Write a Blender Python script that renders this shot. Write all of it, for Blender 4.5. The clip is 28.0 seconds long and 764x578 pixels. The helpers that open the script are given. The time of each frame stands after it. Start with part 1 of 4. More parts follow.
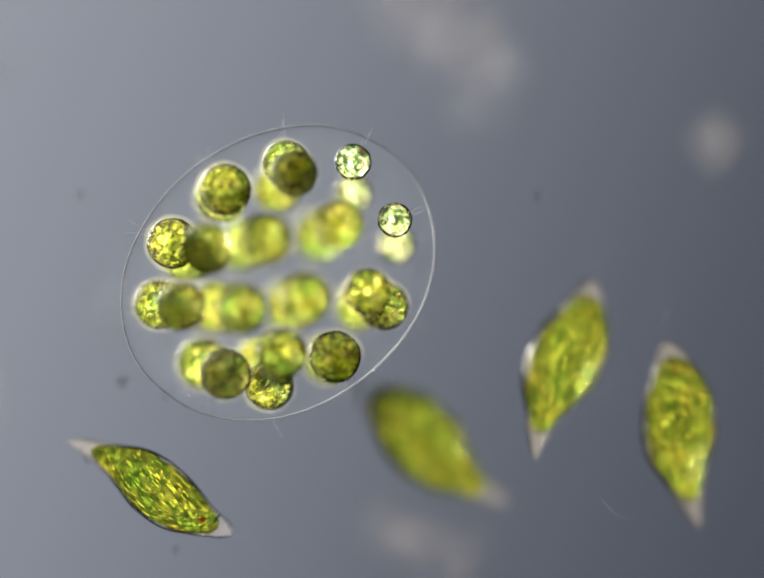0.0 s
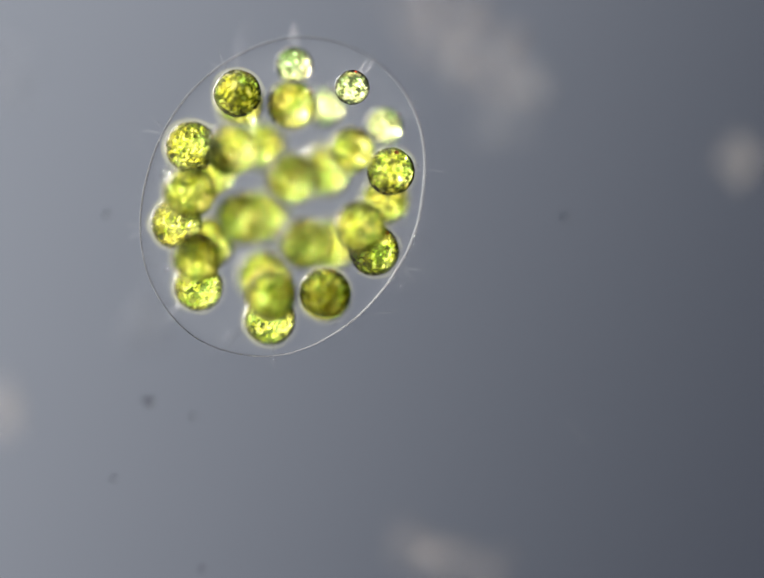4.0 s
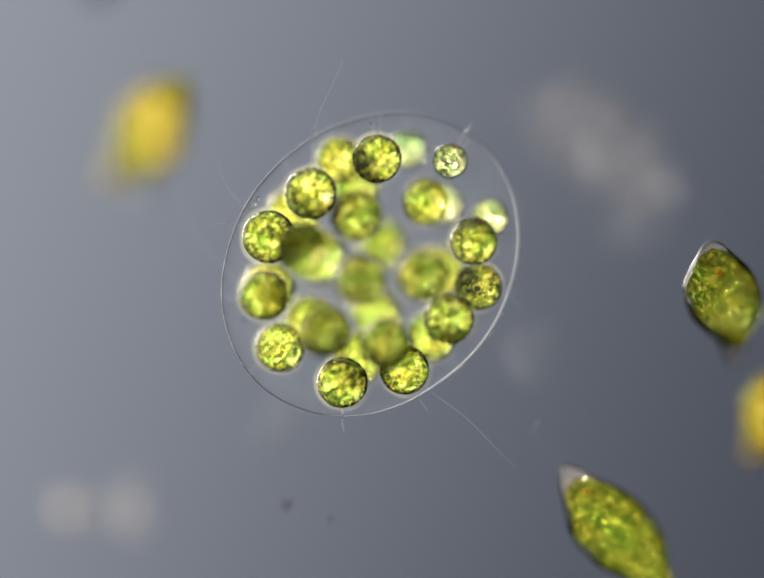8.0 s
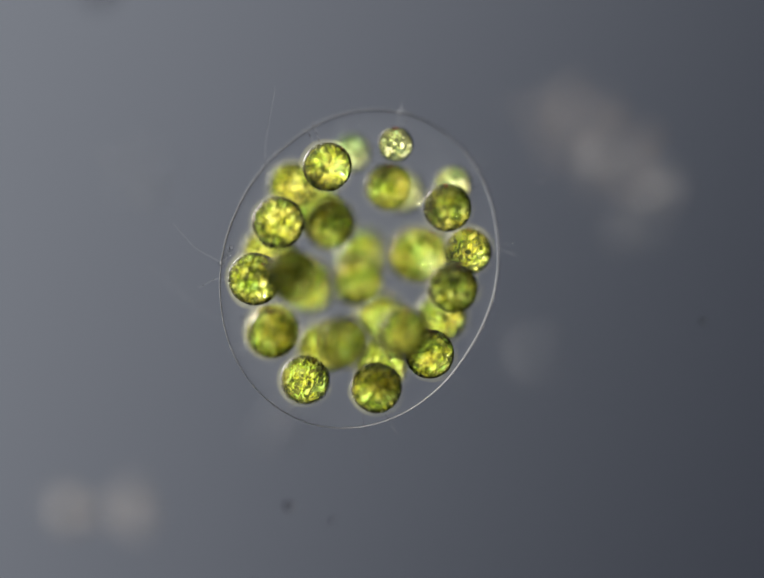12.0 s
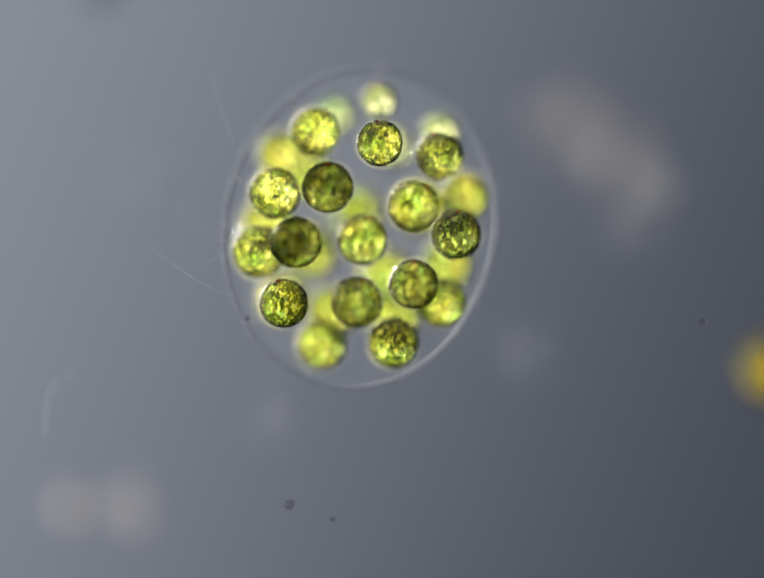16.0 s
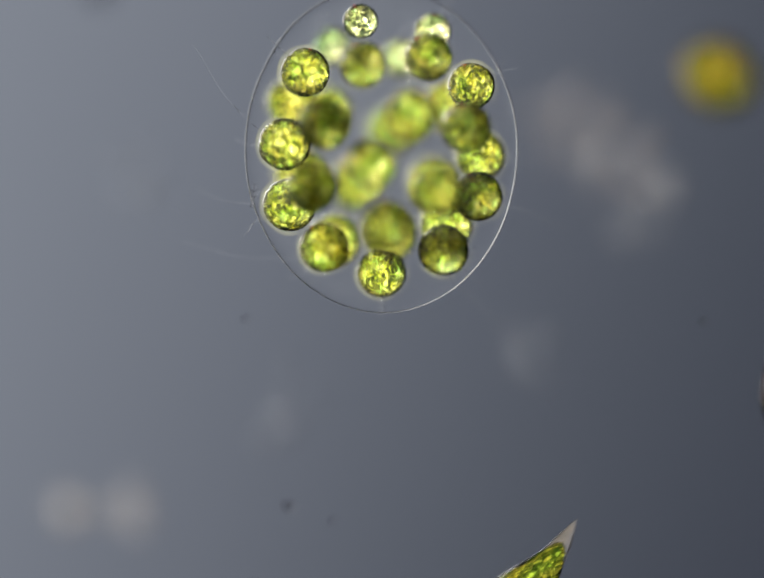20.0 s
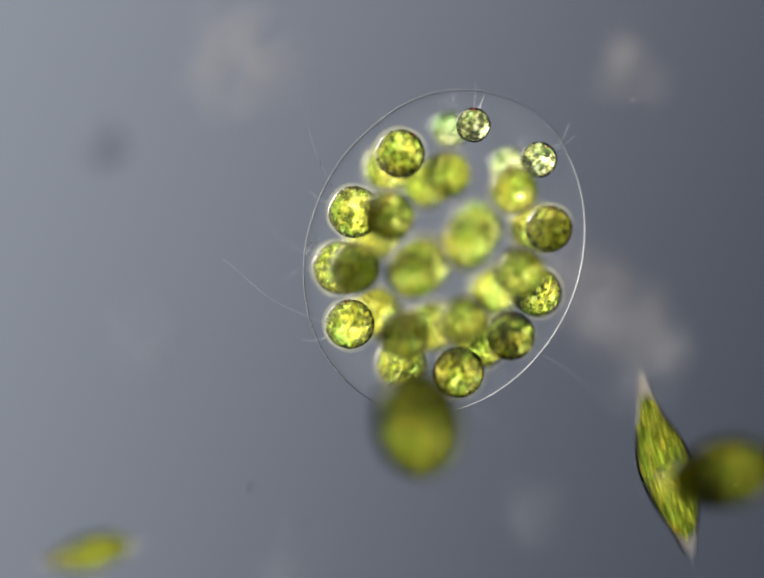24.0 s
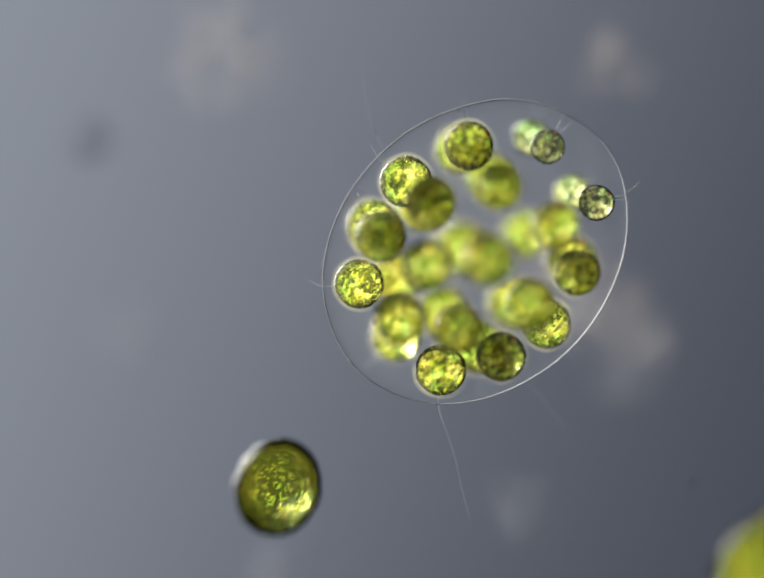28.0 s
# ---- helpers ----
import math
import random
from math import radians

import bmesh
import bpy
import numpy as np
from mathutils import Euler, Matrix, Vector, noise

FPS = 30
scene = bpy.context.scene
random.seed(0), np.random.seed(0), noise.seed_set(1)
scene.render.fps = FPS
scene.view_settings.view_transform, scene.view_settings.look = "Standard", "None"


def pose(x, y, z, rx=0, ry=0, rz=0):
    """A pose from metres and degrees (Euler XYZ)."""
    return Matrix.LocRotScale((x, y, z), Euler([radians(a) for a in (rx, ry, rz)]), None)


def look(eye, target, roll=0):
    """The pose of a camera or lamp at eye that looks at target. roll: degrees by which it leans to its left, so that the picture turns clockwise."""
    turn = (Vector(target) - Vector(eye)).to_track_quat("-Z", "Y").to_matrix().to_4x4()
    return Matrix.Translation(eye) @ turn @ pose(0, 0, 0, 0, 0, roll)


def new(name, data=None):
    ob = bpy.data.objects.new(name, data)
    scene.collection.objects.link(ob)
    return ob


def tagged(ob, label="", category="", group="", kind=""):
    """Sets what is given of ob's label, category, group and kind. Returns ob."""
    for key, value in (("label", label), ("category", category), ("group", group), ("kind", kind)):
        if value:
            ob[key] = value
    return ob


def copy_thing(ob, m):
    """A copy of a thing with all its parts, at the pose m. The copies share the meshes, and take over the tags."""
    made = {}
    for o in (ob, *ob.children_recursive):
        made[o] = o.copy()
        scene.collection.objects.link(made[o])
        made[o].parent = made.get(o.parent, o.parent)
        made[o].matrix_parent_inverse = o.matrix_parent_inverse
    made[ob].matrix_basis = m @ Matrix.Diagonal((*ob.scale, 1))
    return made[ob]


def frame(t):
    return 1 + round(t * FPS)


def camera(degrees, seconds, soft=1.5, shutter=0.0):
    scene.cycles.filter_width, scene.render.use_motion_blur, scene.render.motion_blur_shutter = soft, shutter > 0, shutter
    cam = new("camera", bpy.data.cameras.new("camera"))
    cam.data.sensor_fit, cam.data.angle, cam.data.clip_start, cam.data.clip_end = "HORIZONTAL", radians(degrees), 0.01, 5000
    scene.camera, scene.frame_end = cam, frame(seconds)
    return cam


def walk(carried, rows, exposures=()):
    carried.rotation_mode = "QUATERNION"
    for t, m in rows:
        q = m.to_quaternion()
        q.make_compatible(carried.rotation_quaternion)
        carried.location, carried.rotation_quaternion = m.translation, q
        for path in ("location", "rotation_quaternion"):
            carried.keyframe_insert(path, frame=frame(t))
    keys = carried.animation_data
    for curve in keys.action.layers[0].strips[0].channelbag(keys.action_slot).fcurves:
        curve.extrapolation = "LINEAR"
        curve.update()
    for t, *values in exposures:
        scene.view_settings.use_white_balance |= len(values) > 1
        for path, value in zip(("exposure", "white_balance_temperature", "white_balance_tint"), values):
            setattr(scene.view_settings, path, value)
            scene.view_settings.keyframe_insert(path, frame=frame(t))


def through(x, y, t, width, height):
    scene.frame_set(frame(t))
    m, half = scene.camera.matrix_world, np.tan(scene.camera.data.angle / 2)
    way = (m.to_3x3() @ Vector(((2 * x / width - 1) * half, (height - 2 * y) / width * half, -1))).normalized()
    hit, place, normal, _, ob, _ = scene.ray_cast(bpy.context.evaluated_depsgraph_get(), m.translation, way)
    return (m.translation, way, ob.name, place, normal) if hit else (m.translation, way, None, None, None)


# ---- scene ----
# A drop of pond water under a microscope, enlarged a thousand times: one millimetre stands for one micrometre.
MM = 0.001
SCALE = 0.300 / 1568          # metres of the focal plane per field unit
REACH = 2.862                 # distance from the lens to the plane in focus

cam = camera(6.0, 28.0, shutter=0.5)
cam.data.dof.use_dof = True
cam.data.dof.focus_distance = REACH
cam.data.dof.aperture_fstop = 0.66
scene.cycles.transparent_max_bounces = 32

# the stage's shift, in field units, and the height of the focus over the colony's middle, in millimetres
STAGE = [(0.0, -335, -252), (3.5, -335, -252), (5.5, 0, 0), (20.3, 0, 0), (20.4, 0, 10), (20.5, 0, 40), (20.6, 0, 64),
         (20.7, 0, 94), (20.8, 0, 190), (20.9, 0, 275), (21.0, 0, 340), (24.0, 13, 342), (25.0, 14, 338), (26.0, 10, 333),
         (27.0, 0, 331), (28.0, -20, 328)]
FOCUS = [(0.0, 7), (0.4, 11), (0.6, 26), (0.8, 34), (1.0, 36), (1.2, 34), (1.4, 25), (1.6, 13), (1.8, 8), (3.5, 6), (5.5, 9),
         (5.7, 17), (5.9, 30), (6.1, 33), (6.8, 32), (7.0, 26), (7.2, 14), (7.5, 9), (9.0, 7), (12.5, 7), (14.5, 15), (14.7, 9),
         (14.9, 3), (15.6, 3), (15.8, 14), (16.0, 26), (16.2, 36), (17.6, 36), (17.8, 31), (18.0, 25), (18.2, 14), (18.4, 8),
         (18.8, 6), (21.5, 6), (23.5, 4), (28.0, 5)]


def along(table, t, k):
    return float(np.interp(t, [r[0] for r in table], [r[k] for r in table]))


def spot(t, px, py, z=0.0):
    """The place at height z that lies under the point (px, py) of the field at the time t."""
    grow = (REACH + along(FOCUS, t, 1) * MM - z) / REACH
    x = (px - 784) * SCALE * grow - along(STAGE, t, 1) * SCALE
    y = -(py - 593.5) * SCALE * grow + along(STAGE, t, 2) * SCALE
    return x, y, z


key_times = sorted({r[0] for r in STAGE} | {r[0] for r in FOCUS})
walk(cam, [(t, pose(-along(STAGE, t, 1) * SCALE, along(STAGE, t, 2) * SCALE, REACH + along(FOCUS, t, 1) * MM)) for t in key_times],
     exposures=[(0.0, 0.22, 6500, 10), (6.0, 0.21, 6500, 10), (8.4, 0.15, 6500, 10), (9.0, -0.01, 6500, 10), (9.6, 0.15, 6500, 10), (11.2, 0.15, 6500, 10), (11.7, -0.23, 6500, 10), (12.0, -0.42, 6500, 10), (12.5, -0.37, 6500, 10), (14.5, -0.03, 6400, 10), (18.0, -0.06, 6400, 10), (19.0, -0.17, 6300, 10), (20.0, -0.21, 6300, 10), (20.4, -0.15, 6370, 10), (21.0, 0.07, 6370, 10), (26.0, 0.10, 6370, 10), (28.0, 0.05, 6370, 10)])

# ---------------------------------------------------------------- light
world = bpy.data.worlds.new("lit_field")
scene.world = world
world.use_nodes = True
wn = world.node_tree.nodes
wl = world.node_tree.links
w_bg = wn["Background"]
w_co = wn.new("ShaderNodeTexCoord")
w_dot = wn.new("ShaderNodeVectorMath")
w_dot.operation = "DOT_PRODUCT"
w_dot.inputs[1].default_value = (0.84, -0.34, 0.0)
w_map = wn.new("ShaderNodeMapRange")
w_map.inputs[1].default_value, w_map.inputs[2].default_value = -0.07, 0.07
w_ramp = wn.new("ShaderNodeValToRGB")
w_ramp.color_ramp.interpolation = "B_SPLINE"
w_ramp.color_ramp.elements[0].color = (0.362, 0.384, 0.428, 1)
w_ramp.color_ramp.elements[1].color = (0.030, 0.033, 0.043, 1)
w_mid = w_ramp.color_ramp.elements.new(0.5)
w_mid.color = (0.0755, 0.0865, 0.117, 1)
wl.new(w_co.outputs["Generated"], w_dot.inputs[0])
wl.new(w_dot.outputs["Value"], w_map.inputs[0])
wl.new(w_map.outputs[0], w_ramp.inputs[0])
wl.new(w_ramp.outputs[0], w_bg.inputs[0])
w_bg.inputs[1].default_value = 1.04

sun = new("condenser_lamp", bpy.data.lights.new("condenser_lamp", "SUN"))
sun.data.energy = 128.0
sun.data.angle = radians(16)
sun.data.color = (1.0, 0.97, 0.90)
sun.matrix_world = look((-0.43, 0.25, -1.6), (0, 0, 0))


# ---------------------------------------------------------------- materials
def material(name):
    m = bpy.data.materials.new(name)
    m.use_nodes = True
    m.node_tree.nodes.clear()
    n, l = m.node_tree.nodes, m.node_tree.links
    out = n.new("ShaderNodeOutputMaterial")

    def node(kind, values=None, operation="", data="", blend=""):
        x = n.new("ShaderNode" + kind)
        if data:
            x.data_type, x.blend_type = data, blend
        if operation:
            x.operation = operation
        for k, v in (values or {}).items():
            if isinstance(v, bpy.types.NodeSocket):
                l.new(v, x.inputs[k])
            else:
                x.inputs[k].default_value = v
        return x
    return m, node, out, l


def ramp(node, source, stops):
    r = node("ValToRGB", {0: source})
    e = r.color_ramp.elements
    e[0].position, e[0].color = stops[0][0], (*stops[0][1], 1)
    e[1].position, e[1].color = stops[-1][0], (*stops[-1][1], 1)
    for p, c in stops[1:-1]:
        e.new(p).color = (*c, 1)
    return r.outputs[0]


def green_body(name, dark, mid, light, pale, grain, clear, fleck_shape=(1, 1, 1), stain=(0.95, 0.935, 0.52), thin=0.0, glint=0.35, slant=0.0, shine=0.12):
    """Chloroplast tissue: mottled grains over broad patches, partly clear, lit through."""
    m, node, out, l = material(name)
    co = node("TexCoord").outputs["Object"]
    rnd = node("ObjectInfo").outputs["Random"]
    far = node("VectorMath", {0: node("CombineXYZ", {0: rnd, 1: rnd, 2: rnd}).outputs[0], 1: (3.7, 5.1, 2.3)}, operation="MULTIPLY").outputs[0]
    turned = node("VectorRotate", {"Vector": co, "Axis": (0, 0, 1), "Angle": radians(slant)}).outputs[0]
    long = node("VectorMath", {0: turned, 1: fleck_shape}, operation="MULTIPLY").outputs[0]
    shift = node("VectorMath", {0: long, 1: far}, operation="ADD")
    v = shift.outputs[0]
    big = node("TexNoise", {"Vector": v, "Scale": grain * 0.30, "Detail": 2.0, "Roughness": 0.5}).outputs[0]
    fleck = node("TexNoise", {"Vector": v, "Scale": grain, "Detail": 2.5, "Roughness": 0.55, "Distortion": 0.6}).outputs[0]
    grains = node("TexVoronoi", {"Vector": v, "Scale": grain * 0.9, "Randomness": 1.0}).outputs["Distance"]
    a = node("Math", {0: big, 1: 0.17}, operation="MULTIPLY").outputs[0]
    b = node("Math", {0: fleck, 1: 0.83, 2: a}, operation="MULTIPLY_ADD").outputs[0]
    c = node("Math", {0: grains, 1: -0.10, 2: b}, operation="MULTIPLY_ADD").outputs[0]
    hue = node("TexNoise", {"Vector": v, "Scale": grain * 0.22, "Detail": 1.0}).outputs[0]
    warm = ramp(node, hue, [(0.36, (0.62, 1.0, 0.80)), (0.50, (0.96, 1.0, 0.95)), (0.64, (1.0, 0.90, 0.78))])
    tone = ramp(node, c, [(0.433 - thin, dark), (0.470 - thin, mid), (0.522 - thin, light), (0.578 - thin * 0.5, pale)])
    col = node("Mix", {0: 1.0, 6: tone, 7: warm}, data="RGBA", blend="MULTIPLY").outputs[2]
    bump = node("Bump", {"Height": c, "Strength": 1.0, "Distance": 0.009}).outputs[0]
    through = node("BsdfTranslucent", {0: col, 1: bump}).outputs[0]
    near = node("BsdfDiffuse", {0: col, 2: bump}).outputs[0]
    body = node("MixShader", {0: 0.25, 1: through, 2: near}).outputs[0]
    tint = node("BsdfTransparent", {0: (*stain, 1)}).outputs[0]
    bent = node("BsdfRefraction", {"Color": (*stain, 1), "Roughness": 0.0, "IOR": 1.06, "Normal": bump}).outputs[0]
    tint = node("MixShader", {0: glint, 1: tint, 2: bent}).outputs[0]
    mix = node("MixShader", {0: clear, 1: body, 2: tint}).outputs[0]
    gloss = node("BsdfGlossy", {0: (shine, shine, shine * 0.85, 1), "Roughness": 0.35, "Normal": bump}).outputs[0]
    fres = node("Fresnel", {0: 1.03}).outputs[0]
    l.new(node("MixShader", {0: fres, 1: mix, 2: gloss}).outputs[0], out.inputs[0])
    return m


def clear_skin(name, ior, rough, haze, tone, shine=0.6, bend=1.0, share=0.0, relief=0.15):
    """A clear wall: nearly all light passes, a share of it bent, the rim turns to a gloss of tone shine, a little haze.
    """
    m, node, out, l = material(name)
    co = node("TexCoord").outputs["Object"]
    n1 = node("TexNoise", {"Vector": co, "Scale": 140.0, "Detail": 4.0}).outputs[0]
    bump = node("Bump", {"Height": n1, "Strength": relief, "Distance": 0.001}).outputs[0]
    clear = node("BsdfTransparent").outputs[0]
    if share:
        bent = node("BsdfRefraction", {"Color": (1, 1, 1, 1), "Roughness": 0.0, "IOR": bend}).outputs[0]
        clear = node("MixShader", {0: share, 1: clear, 2: bent}).outputs[0]
    soft = node("BsdfTranslucent", {0: (*tone, 1), 1: bump}).outputs[0]
    hz = node("Math", {0: n1, 1: haze * 2}, operation="MULTIPLY").outputs[0]
    body = node("MixShader", {0: hz, 1: clear, 2: soft}).outputs[0]
    gloss = node("BsdfGlossy", {0: (shine, shine, shine, 1), "Roughness": rough, "Normal": bump}).outputs[0]
    fres = node("Fresnel", {0: ior}).outputs[0]
    l.new(node("MixShader", {0: fres, 1: body, 2: gloss}).outputs[0], out.inputs[0])
    return m


def speck(name, tone, rough, clear, grain=300.0, shine=1.0):
    m, node, out, l = material(name)
    co = node("TexCoord").outputs["Object"]
    n1 = node("TexNoise", {"Vector": co, "Scale": grain, "Detail": 4.0}).outputs[0]
    col = ramp(node, n1, [(0.3, tuple(0.6 * c for c in tone)), (0.7, tone)])
    bump = node("Bump", {"Height": n1, "Strength": 0.5, "Distance": 0.001}).outputs[0]
    t = node("BsdfTranslucent", {0: col, 1: bump}).outputs[0]
    d = node("BsdfDiffuse", {0: col, 2: bump}).outputs[0]
    g = node("BsdfGlossy", {0: (shine, shine, shine, 1), "Roughness": rough}).outputs[0]
    a = node("MixShader", {0: 0.4, 1: t, 2: d}).outputs[0]
    a = node("MixShader", {0: clear, 1: a, 2: node("BsdfTransparent", {0: (*[0.78 + 0.22 * c for c in tone], 1)}).outputs[0]}).outputs[0]
    f = node("Fresnel", {0: 1.04}).outputs[0]
    l.new(node("MixShader", {0: f, 1: a, 2: g}).outputs[0], out.inputs[0])
    return m


M_CELL = green_body("cell_chloroplast", (0.003, 0.012, 0.001), (0.085, 0.13, 0.006), (0.67, 0.64, 0.05), (0.95, 0.92, 0.52), 500.0, 0.34, (1.3, 0.65, 1.0), thin=0.003, glint=0.4, shine=0.05)
M_SMALL = green_body("small_cell_chloroplast", (0.003, 0.008, 0.002), (0.09, 0.12, 0.03), (0.56, 0.60, 0.25), (1.0, 0.99, 0.88), 400.0, 0.46, (1, 1, 1), (0.98, 0.96, 0.74), 0.0, glint=0.12)
M_SWIM = green_body("swimmer_chloroplast", (0.004, 0.012, 0.001), (0.021, 0.029, 0.002), (0.076, 0.075, 0.008), (0.34, 0.31, 0.06), 660.0, 0.28, (0.40, 1.6, 1.4), glint=0.07, slant=20, shine=0.03)
# yellow put into the colour for the light seen through bodies below focus
M_GOLD = green_body("defocus_yellow_chloroplast", (0.03, 0.03, 0.003), (0.072, 0.046, 0.008), (0.120, 0.072, 0.016), (0.17, 0.13, 0.045), 260.0, 0.58, glint=0.0, shine=0.002)
M_FOOD = green_body("food_grains", (0.02, 0.016, 0.010), (0.05, 0.038, 0.022), (0.10, 0.075, 0.045), (0.20, 0.16, 0.11), 260.0, 0.72, stain=(0.95, 0.90, 0.82), glint=0.0, shine=0.01)
# near-black gloss tone draws the shaded outline round each cell
M_WALL = clear_skin("cell_wall", 1.15, 0.30, 0.003, (0.95, 0.95, 0.55), 0.010, 1.06, 0.42)
M_GEL = clear_skin("gelatinous_envelope", 1.008, 0.95, 0.0012, (0.85, 0.88, 0.9), 0.085, 1.006, 0.33)
# yellow haze that stands in for the glow of light round the cells
M_HALO = clear_skin("cell_halo", 1.0, 0.6, 0.011, (1.0, 0.96, 0.42), 0.02)
# orange haze stands in for the lens's colour fringe, near-black gloss for a shaded outline
M_PELL = clear_skin("pellicle", 1.08, 0.35, 0.0034, (1.0, 0.74, 0.36), 0.004, 1.014, 0.3)
M_DEEP = clear_skin("deep_pellicle", 1.02, 0.5, 0.0022, (0.95, 0.86, 0.45), 0.002)
M_HYAL = clear_skin("clear_tip", 1.06, 0.4, 0.0011, (0.95, 0.95, 0.95), 0.006, 1.03, 0.32, 0.7)
M_BEAD = clear_skin("clear_bead", 1.12, 0.3, 0.0012, (0.95, 0.95, 0.95), 0.008, 1.05, 0.25)
M_HAIR = clear_skin("flagellum", 1.06, 0.5, 0.0013, (0.85, 0.88, 0.9), 0.03)
M_STUB = clear_skin("short_flagellum", 1.06, 0.5, 0.0020, (0.85, 0.88, 0.9), 0.03, 1.03, 0.10)
M_GRAIN = speck("starch_grain", (0.70, 0.72, 0.42), 0.08, 0.10)
M_RED = speck("eyespot", (0.70, 0.10, 0.02), 0.3, 0.1)
M_FLUFF = clear_skin("detritus", 1.01, 0.6, 0.0016, (0.95, 0.80, 0.68), 0.05)
M_HAZE = clear_skin("thin_detritus", 1.01, 0.6, 0.0020, (0.95, 0.84, 0.74), 0.05)
M_GREY = clear_skin("grey_detritus", 1.01, 0.6, 0.0016, (0.93, 0.91, 0.90), 0.05)
M_FAINT = clear_skin("faint_detritus", 1.01, 0.6, 0.0006, (0.85, 0.88, 0.95), 0.05)
M_DUST = speck("dust_grain", (0.012, 0.012, 0.016), 0.5, 0.87, shine=0.02)
M_SLIDE = clear_skin("slide_glass", 1.0, 0.05, 0.0, (0.8, 0.85, 0.9))


# ---------------------------------------------------------------- shapes
def part(name, bm, mat, parent=None, label=""):
    me = bpy.data.meshes.new(name)
    bm.to_mesh(me)
    bm.free()
    me.materials.append(mat)
    for p in me.polygons:
        p.use_smooth = True
    ob = new(name, me)
    ob.parent = parent
    if label:
        tagged(ob, label)
    return ob


def base(name, label, category, group="", kind=""):
    return tagged(new(name), label, category, group, kind)


def ball(r, segments=24, rings=16, wob=0.0, size=6.0, seed=0.0, stretch=(1, 1, 1), bm=None, at=(0, 0, 0)):
    """A ball with an uneven surface, added to bm."""
    bm = bm or bmesh.new()
    made = bmesh.ops.create_uvsphere(bm, u_segments=segments, v_segments=rings, radius=1)["verts"]
    for v in made:
        d = v.co.normalized()
        k = 1 + wob * noise.noise(d * size + Vector((seed, seed * 1.7, -seed)))
        v.co = Vector((d.x * stretch[0], d.y * stretch[1], d.z * stretch[2])) * (r * k) + Vector(at)
    return bm


def hair(points, r0, r1, sides=6):
    """A tapered thread through the points."""
    bm = bmesh.new()
    rings = []
    n = len(points)
    for i, p in enumerate(points):
        p = Vector(p)
        d = (Vector(points[min(i + 1, n - 1)]) - Vector(points[max(i - 1, 0)])).normalized()
        a = d.orthogonal().normalized()
        b = d.cross(a)
        r = r0 + (r1 - r0) * i / (n - 1)
        rings.append([bm.verts.new(p + (a * math.cos(t) + b * math.sin(t)) * r) for t in [2 * math.pi * k / sides for k in range(sides)]])
    for u, v in zip(rings, rings[1:]):
        for k in range(sides):
            bm.faces.new((u[k], u[(k + 1) % sides], v[(k + 1) % sides], v[k]))
    bm.faces.new(rings[0][::-1])
    bm.faces.new(rings[-1])
    return bm


# ---------------------------------------------------------------- the glass slide, under everything
SLIDE = -0.125
bm = bmesh.new()
bmesh.ops.create_cube(bm, size=1, matrix=Matrix.Translation((0, 0.03, SLIDE - 0.02)) @ Matrix.Diagonal((2.4, 2.0, 0.04, 1)))
bmesh.ops.bevel(bm, geom=bm.edges[:], offset=0.006, segments=2, affect="EDGES")
tagged(part("ground", bm, M_SLIDE), "clear glass microscope slide under the water drop", "glass slide", kind="structure")


# ---------------------------------------------------------------- the colony
TIER_1 = [(22.3, 46.2, 4.6), (-4.3, 47.7, 16.9), (-19.4, 48.4, -7.1), (5.9, 44.5, -16.0)]
TIER_2 = [(37.3, 20.9, 6.0), (23.6, 26.3, 25.8), (-0.8, 21.1, 35.7), (-26.1, 26.2, 21.1), (-36.1, 25.1, -5.6), (-24.7, 27.3, -22.5), (-1.2, 21.7, -34.9), (23.3, 25.8, -24.2)]
TIER_3 = [(36.8, -2.2, 19.4), (17.5, -2.7, 37.2), (-16.8, -1.6, 33.3), (-36.1, -0.5, 13.7), (-35.4, 0.5, -20.4), (-16.1, 0.5, -35.8), (14.9, -1.2, -36.2), (37.0, -0.1, -15.3)]
TIER_4 = [(37.7, -23.0, -1.2), (24.7, -28.7, 22.7), (0.9, -20.3, 33.9), (-23.8, -24.0, 24.9), (-36.8, -20.7, 0.3), (-23.2, -27.2, -24.6), (-2.4, -23.5, -33.4), (21.5, -24.6, -24.2)]
TIER_5 = [(23.0, -42.9, -5.1), (4.5, -41.7, 22.4), (-22.8, -41.4, 4.2), (-4.1, -44.5, -19.8)]


def granules(r, count, size, seed):
    """Grains strewn just under a cell's surface."""
    rng = random.Random(seed)
    bm = bmesh.new()
    for _ in range(count):
        d = Vector((rng.gauss(0, 1), rng.gauss(0, 1), rng.gauss(0, 1))).normalized()
        ball(size * rng.uniform(0.5, 1.3), 8, 6, 0.25, 2.0, rng.random() * 9, bm=bm, at=d * r * rng.uniform(0.84, 1.0))
    return bm


